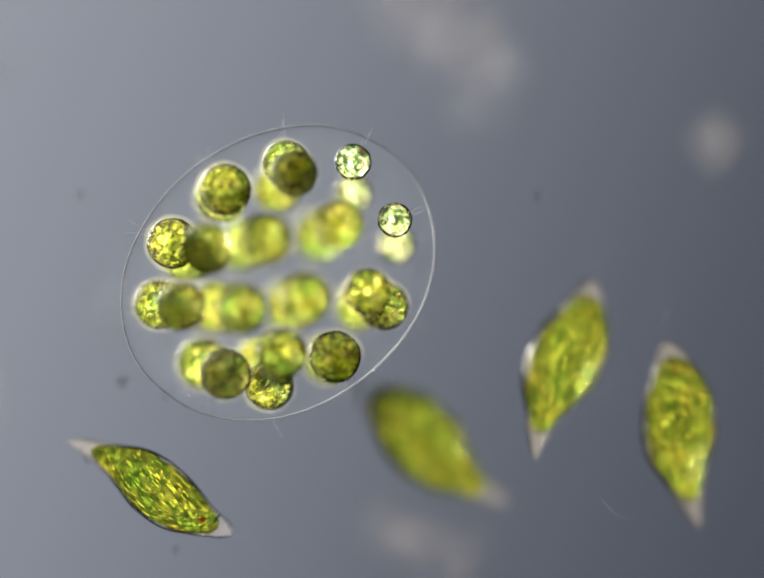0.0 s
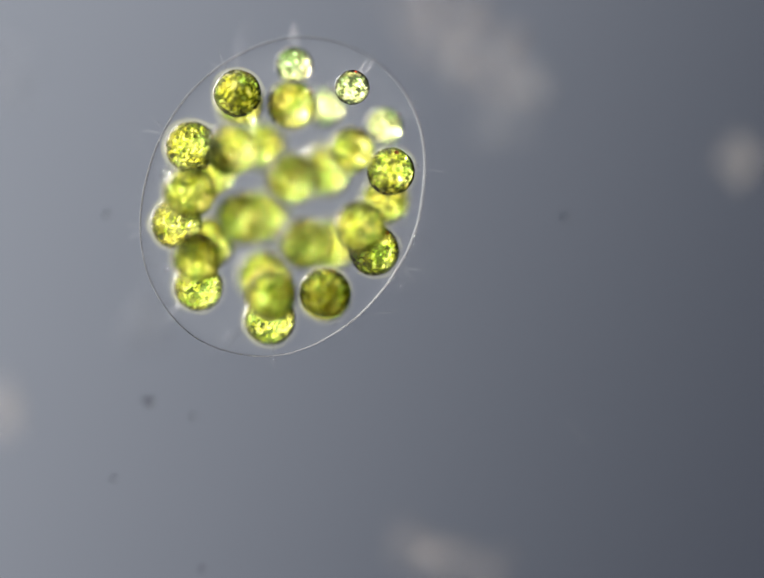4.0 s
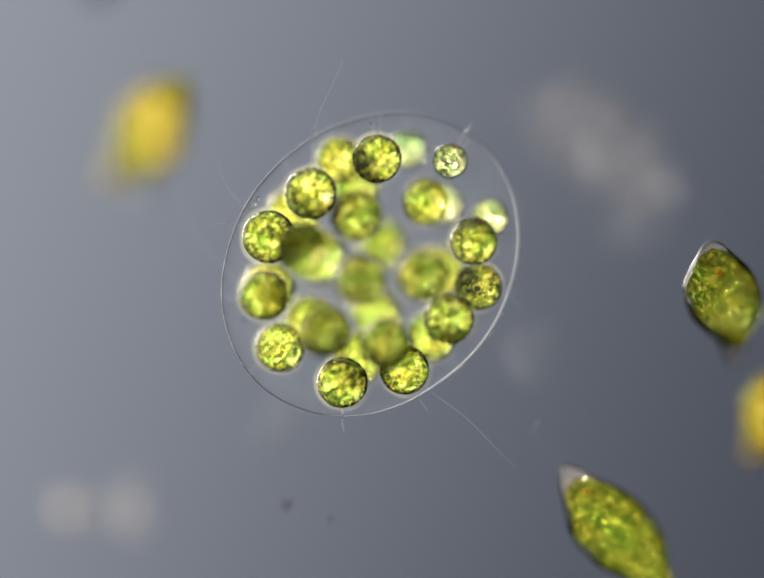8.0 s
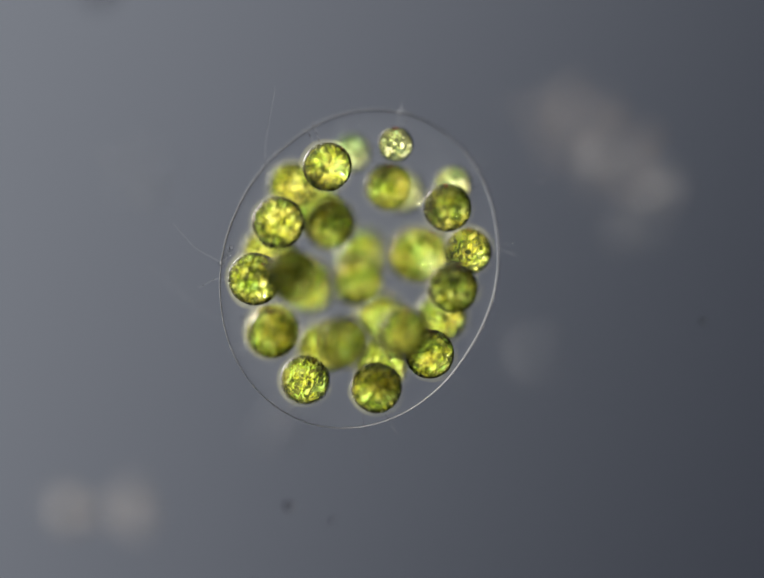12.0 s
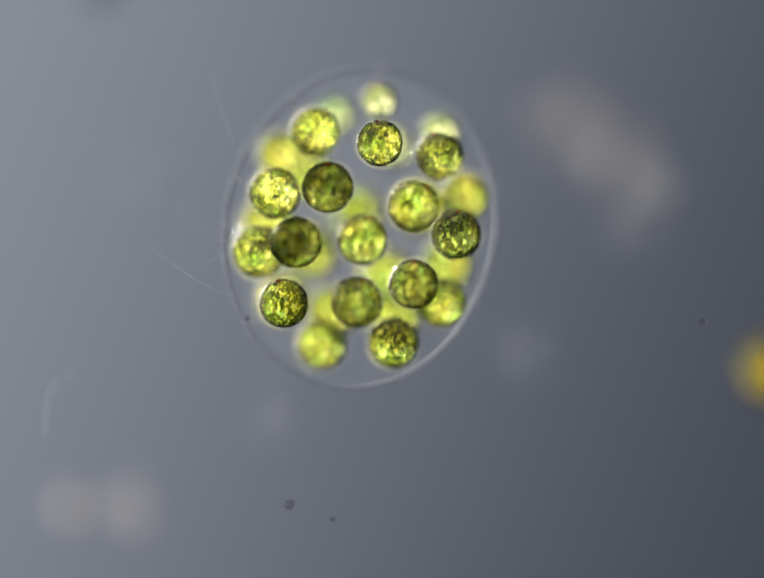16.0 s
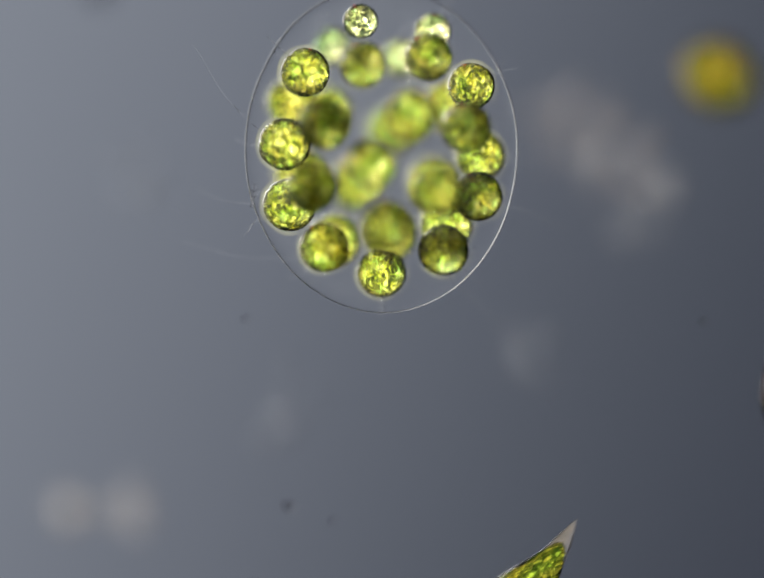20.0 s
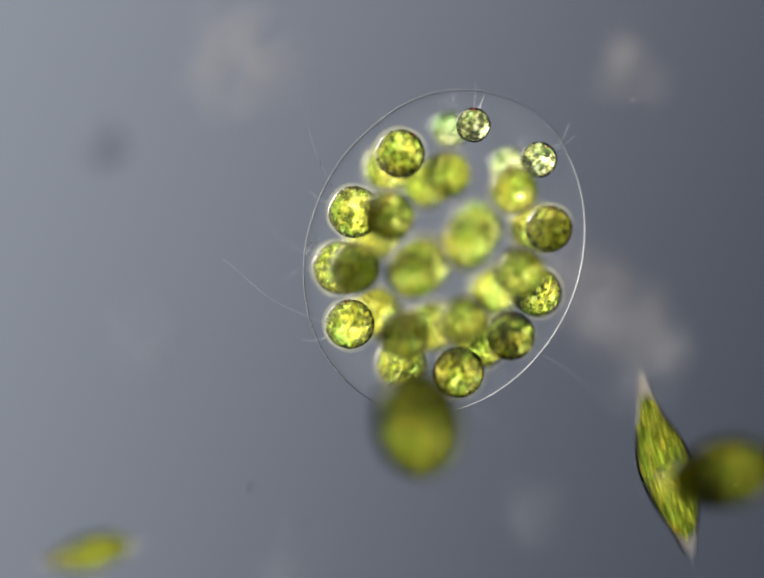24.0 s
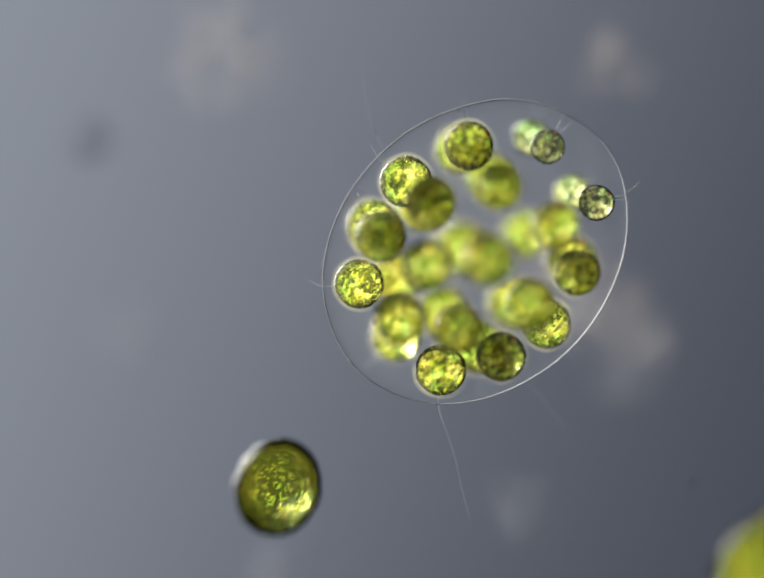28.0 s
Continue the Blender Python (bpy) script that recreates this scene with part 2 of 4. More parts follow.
def flagella(cell, r, out, rng, lengths):
    """Two short threads that leave the cell together through the envelope."""
    side = out.orthogonal().normalized()
    side.rotate(Matrix.Rotation(rng.uniform(0, 6.28), 3, out))
    other = out.cross(side)
    for s, length in zip((-1, 1), lengths):
        pts, bend, curl = [], rng.uniform(0.2, 0.8), rng.uniform(-0.5, 0.5)
        for i in range(13):
            u = i / 12
            pts.append(out * (r * 0.98 + length * u * (1 - 0.25 * bend * u)) + side * s * (1.0 * MM + length * 0.45 * bend * u * u)
                       + other * length * 0.2 * curl * math.sin(5 * u))
        part("flagellum", hair(pts, 0.50 * MM, 0.16 * MM, 6), M_STUB, cell)


# long threads that trail outside the envelope: cell number, a point on the way and the end, from the cell's middle
TRAILING = {15: ((-12, 6, 4), (-36, 38, 13)), 24: ((-15.7, 0.8, 0.2), (-38.8, 9.1, -1.1)), 28: ((11, -8, -7), (56, -18, -12)),
            30: ((-14.8, -5.4, 3.2), (-55, 2, 13)), 21: ((11, -5, 5), (26, 9, 9)), 20: ((12, 0.5, 1), (57, 0, 4))}
SWAYING = []


def trailing(cell, number, r, way, end):
    """One long bent thread from the cell's surface over the point way to the end."""
    a, b, c = Vector(way).normalized() * r * 0.98, Vector(way) * MM * 1.25, Vector(end) * MM
    side = (c - b).cross(Vector((0.2, 0.1, 1))).normalized()
    pts = []
    for i in range(25):
        u = i / 24
        pts.append(a * (1 - u) ** 2 + b * 2 * u * (1 - u) + c * u * u + side * 1.3 * MM * math.sin(8 * u) * u)
    thread = part("flagellum", hair(pts, 0.30 * MM, 0.18 * MM, 6), M_HAIR, cell, "long thin trailing flagellum")
    SWAYING.append((number, thread))


def beads(top):
    """A few clear beads that stick to the envelope."""
    rng = random.Random(12)
    for _ in range(9):
        bead = part("bead", ball(rng.uniform(0.6, 1.3) * MM, 12, 8, 0.2, 2.0, rng.random() * 9), M_BEAD, top, "tiny clear bead stuck on the envelope")
        bead.location = Vector((-50.5 + rng.gauss(0, 0.9), -19 + rng.gauss(0, 2.6), 3 + rng.gauss(0, 2.0))) * MM


def colony():
    top = base("algal_colony", "round colony of green cells in a clear gelatinous envelope", "algal colony")
    envelope = part("envelope", ball(1.0, 96, 64, 0.012, 2.0, 3.0, (0.0536, 0.0660, 0.0536)), M_GEL, top, "clear round gelatinous envelope")
    beads(top)
    rng = random.Random(5)
    number = 0
    for tier, row in enumerate((TIER_1, TIER_2, TIER_3, TIER_4, TIER_5)):
        for k, place in enumerate(row):
            small = tier == 0
            r = (7.0 if small else (9.4, 9.9, 10.0, 9.8)[tier - 1]) * MM * rng.uniform(0.97, 1.04)
            seed = rng.random() * 50
            cell = part("cell", ball(r, 28, 18, 0.03, 2.2, seed), M_WALL, top, "small pale green cell" if small else "")
            cell.location = Vector(place) * MM
            if not small:
                # added shell, no part of the cell: carries its yellow glow
                part("sheath", ball(r * 1.15, 24, 16, 0.05, 2.0, seed + 3), M_HALO, cell, "thin hazy shell added for the yellow glow")
            part("chloroplast", ball(r * 0.90, 32, 22, 0.09, 4.0, seed), M_SMALL if small else M_CELL, cell, "mottled green chloroplast")
            # starch grains, more of them than needed, to stand in for bright highlights
            part("pale_granules", granules(r * 0.95, 10 if small else 38, r * 0.08, k + tier * 10 + 100), M_GRAIN, cell)["kind"] = "stuff"
            part("eyespot", ball(r * 0.09, 10, 8, 0.2, 2.0, seed, at=Vector((rng.uniform(-0.5, 0.5), 0.75, rng.uniform(-0.5, 0.5))).normalized() * r * 0.9), M_RED, cell, "orange-red eyespot")
            out = Vector((place[0] / 1.0, place[1] / 1.3, place[2] / 1.0)).normalized()
            short = [rng.uniform(9, 14) * MM for _ in range(2)]
            if number in TRAILING:
                trailing(cell, number, r, *TRAILING[number])
                short = short[:1]
            flagella(cell, r, out, rng, short)
            number += 1
    return top


COLONY = colony()


# ---------------------------------------------------------------- swimming flagellates
def girth(u, fat, blunt):
    """Radius of the spindle at u from the drawn-out tail (0) to the front (1); a small blunt value widens the front."""
    u = min(max(u, 0.0), 1.0)
    wide = 0.275 if u < 0.55 else 0.285 + 0.10 * (1 - blunt)
    bulge = math.exp(-abs((u - 0.55) / wide) ** 2.5)
    neck = 0.27 * min(1.0, u / 0.14) ** 0.8 * min(1.0, (1 - u) / 0.07) ** 0.5
    return fat * (0.76 * bulge + neck) + 0.004


def curve(u):
    """The body's slight S-bend, as a share of its length."""
    return 0.018 * math.sin(math.pi * u) + 0.022 * math.sin(2 * math.pi * u)


def spindle(length, fat, blunt, u0, u1, shrink, rings, sides, wob=0.0, seed=0.0, ridges=0):
    bm = bmesh.new()
    loops = []
    for i in range(rings + 1):
        t = i / rings
        u = u0 + (u1 - u0) * t
        close = math.sqrt(max(0.0, 1 - (2 * t - 1) ** 10))
        loop = []
        for k in range(sides):
            a = 2 * math.pi * k / sides
            r = girth(u, fat, blunt) * shrink * (close + 0.02)
            r *= 1 + wob * noise.noise(Vector((u * 9 + seed, math.cos(a) * 2, math.sin(a) * 2)))
            if ridges:
                r *= 1 + 0.014 * math.sin(ridges * a + 16 * u)
            bend = curve(u)
            loop.append(bm.verts.new(((u - 0.5) * length, (r * math.cos(a) + bend) * length, r * math.sin(a) * length * 0.88)))
        loops.append(loop)
    for p, q in zip(loops, loops[1:]):
        for k in range(sides):
            bm.faces.new((p[k], p[(k + 1) % sides], q[(k + 1) % sides], q[k]))
    bm.faces.new(loops[0][::-1])
    bm.faces.new(loops[-1])
    return bm


def swimmer(length, fat, blunt, seed, label, green):
    top = base("euglenoid", label, "flagellate", "swimming flagellates")
    L = length * MM
    tips, ends = (M_GOLD, "yellowish ") if green is M_GOLD else (M_HYAL, "clear ")
    part("pellicle", spindle(L, fat, blunt, 0.0, 1.0, 1.0, 48, 40, 0.03, seed, 18), M_DEEP if green is M_GOLD else M_PELL, top, "clear finely ridged skin")
    part("chloroplast", spindle(L, fat, blunt, 0.14, 0.915, 0.90, 44, 36, 0.10, seed), green, top, "mottled green chloroplast mass")
    part("tail_tip", spindle(L, fat, blunt, 0.005, 0.19, 0.84, 12, 16, 0.05, seed), tips, top, ends + "pointed tail")
    part("front_cap", spindle(L, fat, blunt, 0.875, 0.998, 0.92, 12, 20, 0.08, seed), tips, top, ends + "front end")
    rng = random.Random(int(seed * 10))
    bm = bmesh.new()
    for _ in range(22):
        u, a = rng.uniform(0.25, 0.82), rng.uniform(0, 6.283)
        r = girth(u, fat, blunt) * L * rng.uniform(0.58, 0.78)
        ball(0.011 * L * rng.uniform(0.6, 1.3), 8, 6, 0.2, 2.0, rng.random() * 9, (1.4, 1, 1), bm,
             ((u - 0.5) * L, r * math.cos(a) + L * curve(u), r * 0.88 * math.sin(a)))
    part("pale_granules", bm, M_GOLD if green is M_GOLD else M_GRAIN, top)["kind"] = "stuff"
    part("eyespot", ball(0.016 * L, 10, 8, 0.2, 3.0, seed, at=(0.33 * L, L * curve(0.83), girth(0.83, fat, blunt) * L * 0.6)), M_RED, top, "red eyespot")
    pts = [(0.49 * L + 0.30 * L * u, 0.08 * L * math.sin(7 * u) * u, 0.05 * L * math.cos(6 * u) * u) for u in [i / 16 for i in range(17)]]
    part("flagellum", hair(pts, 0.18 * MM, 0.09 * MM, 5), M_HAIR, top, "thin pale flagellum")
    return top


BIG = "plump green spindle-shaped flagellate with a clear pointed tail"
SLIM = "slender green spindle-shaped flagellate with clear tips"
TINY = "small narrow green flagellate with clear tips"
GOLD = "plump spindle-shaped flagellate deep in the water, tinted yellow for defocus"


def infusorian():
    """A small oval swimmer with clear skin and yellowish food grains."""
    top = base("small_ciliate", "small pale oval ciliate with brownish grains inside", "ciliate")
    part("skin", ball(0.0062, 28, 18, 0.08, 1.5, 4.0, (1.75, 0.80, 0.70)), M_PELL, top, "clear oval skin")
    part("food_mass", ball(0.0052, 24, 16, 0.3, 3.0, 9.0, (1.8, 0.62, 0.6)), M_FOOD, top, "brownish grainy food mass")
    part("pale_granules", granules(0.0036, 8, 0.0004, 77), M_FOOD, top)["kind"] = "stuff"
    return top


KINDS = {"big": swimmer(75, 0.185, 0.75, 1.3, BIG, M_SWIM), "slim": swimmer(77, 0.145, 0.95, 4.1, SLIM, M_SWIM),
         "fat": swimmer(80, 0.218, 0.72, 5.5, BIG, M_SWIM), "tiny": swimmer(43, 0.160, 0.75, 7.7, TINY, M_SWIM), "gold": swimmer(74, 0.200, 0.72, 2.9, GOLD, M_GOLD), "pale": infusorian()}
UNIT = 1568 / 334.0           # the swimmers' tables are in coarser units, 334 across the field
used = set()


def headed(rows):
    """The rows with each heading turned, where need be, so that the front end leads the way."""
    n, best, back = len(rows), [[0.0, 0.0]], []
    ways = []
    for i in range(n):
        a, b = rows[max(i - 1, 0)], rows[min(i + 1, n - 1)]
        ways.append((b[1] - a[1], a[2] - b[2]))

    def gain(i, flip):
        h = radians(rows[i][3] + 180 * flip)
        return math.tanh((math.cos(h) * ways[i][0] + math.sin(h) * ways[i][1]) / 20)
    best[0] = [gain(0, 0), gain(0, 1)]
    for i in range(1, n):
        line, came = [], []
        for flip in (0, 1):
            options = []
            for old in (0, 1):
                turn = abs((rows[i][3] + 180 * flip - rows[i - 1][3] - 180 * old + 180) % 360 - 180)
                options.append(best[-1][old] - (turn / 80) ** 2)
            came.append(int(options[1] > options[0]))
            line.append(max(options) + gain(i, flip))
        best.append(line)
        back.append(came)
    flip = int(best[-1][1] > best[-1][0])
    out = []
    for i in range(n - 1, -1, -1):
        t, x, y, a, lean, z = rows[i]
        out.append((t, x, y, a + 180 * flip, -lean if flip else lean, z))
        if i:
            flip = back[i - 1][flip]
    return out[::-1]


def swim(kind, rows):
    """rows: (seconds, x, y, heading in degrees, lean out of the plane in degrees, height in millimetres)."""
    model = KINDS[kind]
    if kind in used:
        ob = copy_thing(model, Matrix.Identity(4))
        ob.animation_data_clear()
    else:
        ob, _ = model, used.add(kind)
    keys, last = [], None
    for t, x, y, a, lean, z in headed(rows):
        while last is not None and a - last > 180:
            a -= 360
        while last is not None and a - last < -180:
            a += 360
        last = a
        keys.append((t, Vector(spot(t, x * UNIT, y * UNIT, z * MM)), a, lean))

    def at(p, a, lean, t):
        return Matrix.Translation(p) @ Euler((radians(110 * t), radians(-lean), radians(a))).to_matrix().to_4x4()

    def away(p, t):
        c = Vector((-along(STAGE, t, 1) * SCALE, along(STAGE, t, 2) * SCALE, 0))
        d = (p - c)
        d.z = 0
        return d.normalized()
    out = []
    t, p, a, lean = keys[0]
    if t > 0:
        d = away(p, t)
        far = p + d * 0.26
        for i in range(int(max(0, t - 1.2) / 0.5) + 1):
            out.append((i * 0.5, at(far, a, lean, i * 0.5)))
        if t > 0.5:
            out = [o for o in out if o[0] < t - 0.55] or out[:1]
            if t - 0.4 > out[-1][0]:
                out.append((t - 0.4, at(p + d * 0.12, a, lean, t - 0.4)))
    for t, p, a, lean in keys:
        out.append((t, at(p, a, lean, t)))
    t, p, a, lean = keys[-1]
    if t < 28:
        d = away(p, t)
        s = t + 0.4
        out.append((min(s, 28.0), at(p + d * 0.12, a, lean, s)))
        s += 0.5
        while s < 27.9:
            out.append((s, at(p + d * 0.26, a, lean, s)))
            s += 0.5
        if out[-1][0] < 28:
            out.append((28.0, at(p + d * 0.26, a, lean, 28.0)))
    full, prev = [], None
    for t, m in out:
        if prev and t - prev < 0.03:
            continue
        if prev is not None:
            q0, q1 = full[-1][1].to_quaternion(), m.to_quaternion()
            turn = q0.rotation_difference(q1).angle
            steps = int(min(turn, 2 * math.pi - turn) / radians(75))
            for i in range(1, steps + 1):
                f = i / (steps + 1)
                place = full[-1][1].translation.lerp(m.translation, 1 / (steps + 2 - i))
                full.append((prev + (t - prev) * f, Matrix.Translation(place) @ q0.slerp(q1, f).to_matrix().to_4x4()))
        full.append((t, m))
        prev = t
    walk(ob, full)


# ---------------------------------------------------------------- detritus on the slide
def fluff(px, py, t, clumps, seed, mat, label, tall=0.065, spread=0.5):
    """A loose heap of detritus that lies on the slide: clumps of (dx, dy, radius) in field units."""
    rng = random.Random(seed)
    top = base("detritus_clump", label, "detritus", "detritus on the slide")
    top.location = spot(t, px, py, SLIDE)
    for dx, dy, r in clumps:
        for k in range(12):
            q = r * SCALE * rng.uniform(0.08, 0.28)
            lump = part("lump", ball(q, 20, 14, 0.7, 2.5, rng.random() * 20, (1, 1.3, 0.7)), mat, top)
            lump.location = (dx * SCALE + rng.gauss(0, spread) * r * SCALE, -dy * SCALE + rng.gauss(0, spread) * r * SCALE, q * 0.6 + (k / 11) ** 0.5 * tall * rng.uniform(0.6, 1.0))
            lump.rotation_euler = (0, 0, rng.uniform(-0.5, 0.5))
    return top


PINK = "pale pinkish translucent clump of detritus lying on the slide"
PALE = "pale grey translucent clump of detritus lying on the slide"
fluff(200, 1040, 8.0, [(-58, 6, 84), (10, 4, 40), (72, -2, 84)], 1, M_HAZE, PINK, tall=0.012, spread=0.16)
fluff(1190, 282, 8.0, [(-80, -60, 44), (-30, -100, 36), (-20, -10, 46), (-60, 30, 36), (30, -60, 42), (40, 40, 46), (85, -20, 40), (80, 100, 44), (130, 40, 42), (145, 110, 36)], 2, M_FLUFF, PINK)
fluff(512, 130, 25.0, [(-30, -60, 66), (35, -10, 60), (-55, 70, 52), (30, 60, 44), (-80, -10, 40)], 3, M_FLUFF, PINK)
fluff(1285, 140, 25.0, [(0, 0, 70)], 4, M_FLUFF, PINK)
fluff(1310, 720, 25.0, [(20, 10, 60), (-60, -60, 50), (-20, 60, 46), (70, -30, 42)], 5, M_GREY, PALE)
fluff(290, 690, 25.0, [(0, 0, 60), (40, 30, 44)], 8, M_FAINT, PALE)
fluff(600, 850, 20.0, [(0, 0, 70)], 9, M_FAINT, PALE)
fluff(1110, 1050, 25.0, [(0, 0, 56), (-30, -30, 40)], 10, M_FAINT, PALE)
fluff(880, 1090, 0.0, [(-70, -10, 60), (50, 20, 65)], 6, M_FLUFF, PINK)
fluff(1465, 300, 0.0, [(0, 0, 56)], 7, M_HAZE, PINK)


def mote(px, py, t, z, r, seed, label):
    x, y, _ = spot(t, px, py, z * MM)
    ob = part("dust_grain", ball(r * SCALE, 12, 8, 0.5, 2.0, seed, (1, 0.8, 0.7)), M_DUST)
    tagged(ob, label, "dust", "dust grains in the water")
    ob.location = (x, y, z * MM)


for px, py, t, r in ((595, 1035, 17.0, 11), (1440, 660, 17.0, 7), (510, 655, 17.0, 6), (685, 1065, 17.0, 5), (190, 940, 1.0, 6), (370, 1125, 1.0, 6)):
    mote(px, py, t, 34, r, px * 0.1, "tiny dark grain of dust adrift in the water")


for px, py, t, r in ((205, 290, 26.0, 34),):
    mote(px, py, t, -105, r, px * 0.1, "soft dark speck low in the water")


def shed_flagellum(length, kink):
    """A thread that a cell has lost, bent near one end."""
    pts = [(length * (u - 0.5), kink * length * max(0.0, u - 0.5) ** 2 * 1.6, 0.02 * length * math.sin(5 * u)) for u in [i / 20 for i in range(21)]]
    ob = part("shed_flagellum", hair(pts, 0.24 * MM, 0.16 * MM, 6), M_HAIR)
    return tagged(ob, "thin pale shed flagellum adrift in the water", "flagellum", "shed flagella")


LOOSE = [(shed_flagellum(14 * MM, 0.9), [(0, 1257, 1051, -50, 3), (0.7, 1200, 980, 0, 3), (1.4, 1136, 894, -40, 3), (2.0, 1072, 862, -20, 3),
                                        (2.7, 1110, 860, -40, 3), (3.5, 1130, 850, -60, 0), (5.5, 1500, 1150, -60, -50), (7.0, 1620, 1240, -40, -60), (28.0, 1680, 1300, -20, -60)]),
         (shed_flagellum(27 * MM, -0.9), [(0, -220, 930, 60, 0), (10.0, -200, 900, 60, 0), (12.4, -130, 880, 60, 2), (13.4, 20, 840, 62, 4), (14.5, 140, 815, 65, 4),
                                          (14.9, 122, 845, 86, 3), (15.7, 112, 830, 84, 2), (18.0, -90, 800, 80, 2), (28.0, -160, 800, 80, 2)])]


bead_drop = tagged(part("clear_bead", ball(1.15 * MM, 16, 12, 0.15, 2.0, 6.0), M_BEAD), "tiny clear refractive bead adrift in the water", "bead")
LOOSE.append((bead_drop, [(0, 1000, -260, 0, 3), (21.5, 1000, -160, 0, 3), (22.5, 1120, 60, 0, 3), (23.5, 1237, 168, 20, 3), (24.0, 1300, 203, 40, 3), (24.5, 1335, 280, 60, 3),
                          (24.8, 1343, 335, 70, 3), (25.0, 1346, 366, 80, 3), (26.0, 1470, 470, 110, 3), (26.8, 1640, 540, 130, 3), (28.0, 1700, 560, 150, 3)]))


# ---------------------------------------------------------------- what moves
def motions():
    walk(COLONY, [
    (0.0, pose(0.0233, -0.0419, 0, -12.3, 49.2, -63.3)),
    (0.5, pose(0.0197, -0.0382, 0, -7.5, 46.6, -56.9)),
    (1.0, pose(0.0178, -0.0322, 0, -6.1, 43.3, -51.6)),
    (1.5, pose(0.0186, -0.0262, 0, -5.0, 39.8, -31.2)),
    (2.0, pose(0.0185, -0.0235, 0, -5.6, 35.6, -19.4)),
    (2.5, pose(0.0216, -0.0200, 0, -9.7, 35.2, -19.1)),
    (3.0, pose(0.0175, -0.0146, 0, -12.9, 30.2, -25.8)),
    (3.5, pose(0.0181, -0.0103, 0, -13.9, 30.9, -31.8)),
    (5.5, pose(-0.0013, 0.0116, 0, -19.5, 3.9, -41.9)),
    (6.0, pose(0.0004, 0.0096, 0, -17.5, 1.2, -46.0)),
    (6.5, pose(-0.0036, 0.0088, 0, -21.4, 3.4, -47.9)),
    (7.0, pose(-0.0018, 0.0101, 0, -18.8, 0.9, -48.5)),
    (7.5, pose(-0.0019, 0.0092, 0, -20.4, 2.5, -44.0)),
    (8.0, pose(-0.0044, 0.0101, 0, -20.2, 1.6, -42.4)),
    (8.5, pose(-0.0050, 0.0079, 0, -21.9, 1.5, -33.4)),
    (9.0, pose(-0.0059, 0.0061, 0, -23.6, 0.7, -26.4)),
    (9.5, pose(-0.0056, 0.0066, 0, -23.3, 1.1, -24.4)),
    (10.0, pose(-0.0061, 0.0077, 0, -23.1, 1.3, -24.6)),
    (10.5, pose(-0.0054, 0.0079, 0, -23.1, 1.3, -25.0)),
    (11.0, pose(-0.0036, 0.0068, 0, -25.0, 1.4, -22.9)),
    (11.5, pose(-0.0057, 0.0077, 0, -23.5, 1.0, -21.6)),
    (12.0, pose(-0.0089, 0.0083, 0, -23.6, 1.0, -21.1)),
    (12.5, pose(-0.0092, 0.0103, 0, -23.5, 1.3, -23.6)),
    (14.5, pose(-0.0074, 0.0122, 0, -24.3, 1.3, -16.5)),
    (15.0, pose(-0.0054, 0.0158, 0, -24.6, 0.8, -15.0)),
    (15.5, pose(-0.0050, 0.0201, 0, -24.4, 0.7, -12.3)),
    (16.0, pose(-0.0089, 0.0246, 0, -23.7, 2.3, -13.4)),
    (16.5, pose(-0.0082, 0.0278, 0, -24.8, -0.9, -12.3)),
    (17.0, pose(-0.0045, 0.0321, 0, -23.8, -1.9, -2.8)),
    (17.5, pose(-0.0052, 0.0373, 0, -22.6, -0.2, 4.2)),
    (18.0, pose(-0.0030, 0.0433, 0, -20.5, -1.7, 3.3)),
    (18.5, pose(-0.0022, 0.0472, 0, -21.0, -2.9, 2.3)),
    (19.0, pose(-0.0052, 0.0492, 0, -20.7, -3.5, 5.2)),
    (19.5, pose(-0.0020, 0.0526, 0, -20.5, -5.1, 6.3)),
    (20.0, pose(-0.0004, 0.0552, 0, -21.0, -7.7, 4.5)),
    (20.5, pose(0.0013, 0.0623, 0, -20.4, -8.3, 16.0)),
    (21.0, pose(0.0030, 0.0629, 0, -17.6, -9.9, 16.7)),
    (21.5, pose(0.0040, 0.0663, 0, -16.7, -9.4, 15.8)),
    (23.5, pose(0.0138, 0.0754, 0, -10.5, -17.2, -10.8)),
    (24.0, pose(0.0221, 0.0805, 0, -11.9, -15.1, -19.6)),
    (24.5, pose(0.0265, 0.0805, 0, -7.8, -18.3, -29.9)),
    (25.0, pose(0.0276, 0.0802, 0, -7.5, -17.8, -31.5)),
    (25.5, pose(0.0303, 0.0800, 0, -6.6, -18.7, -35.3)),
    (26.0, pose(0.0331, 0.0790, 0, -6.5, -17.7, -36.6)),
    (26.5, pose(0.0364, 0.0795, 0, -7.3, -17.3, -35.7)),
    (27.0, pose(0.0371, 0.0789, 0, -8.7, -16.0, -38.4)),
    (27.5, pose(0.0393, 0.0781, 0, -6.2, -16.5, -41.4)),
    (28.0, pose(0.0406, 0.0777, 0, -4.9, -16.8, -43.8)),
    ])
    for thread, rows in LOOSE:
        walk(thread, [(t, Matrix.Translation(spot(t, px, py, z * MM)) @ Matrix.Rotation(radians(a), 4, "Z")) for t, px, py, a, z in rows])
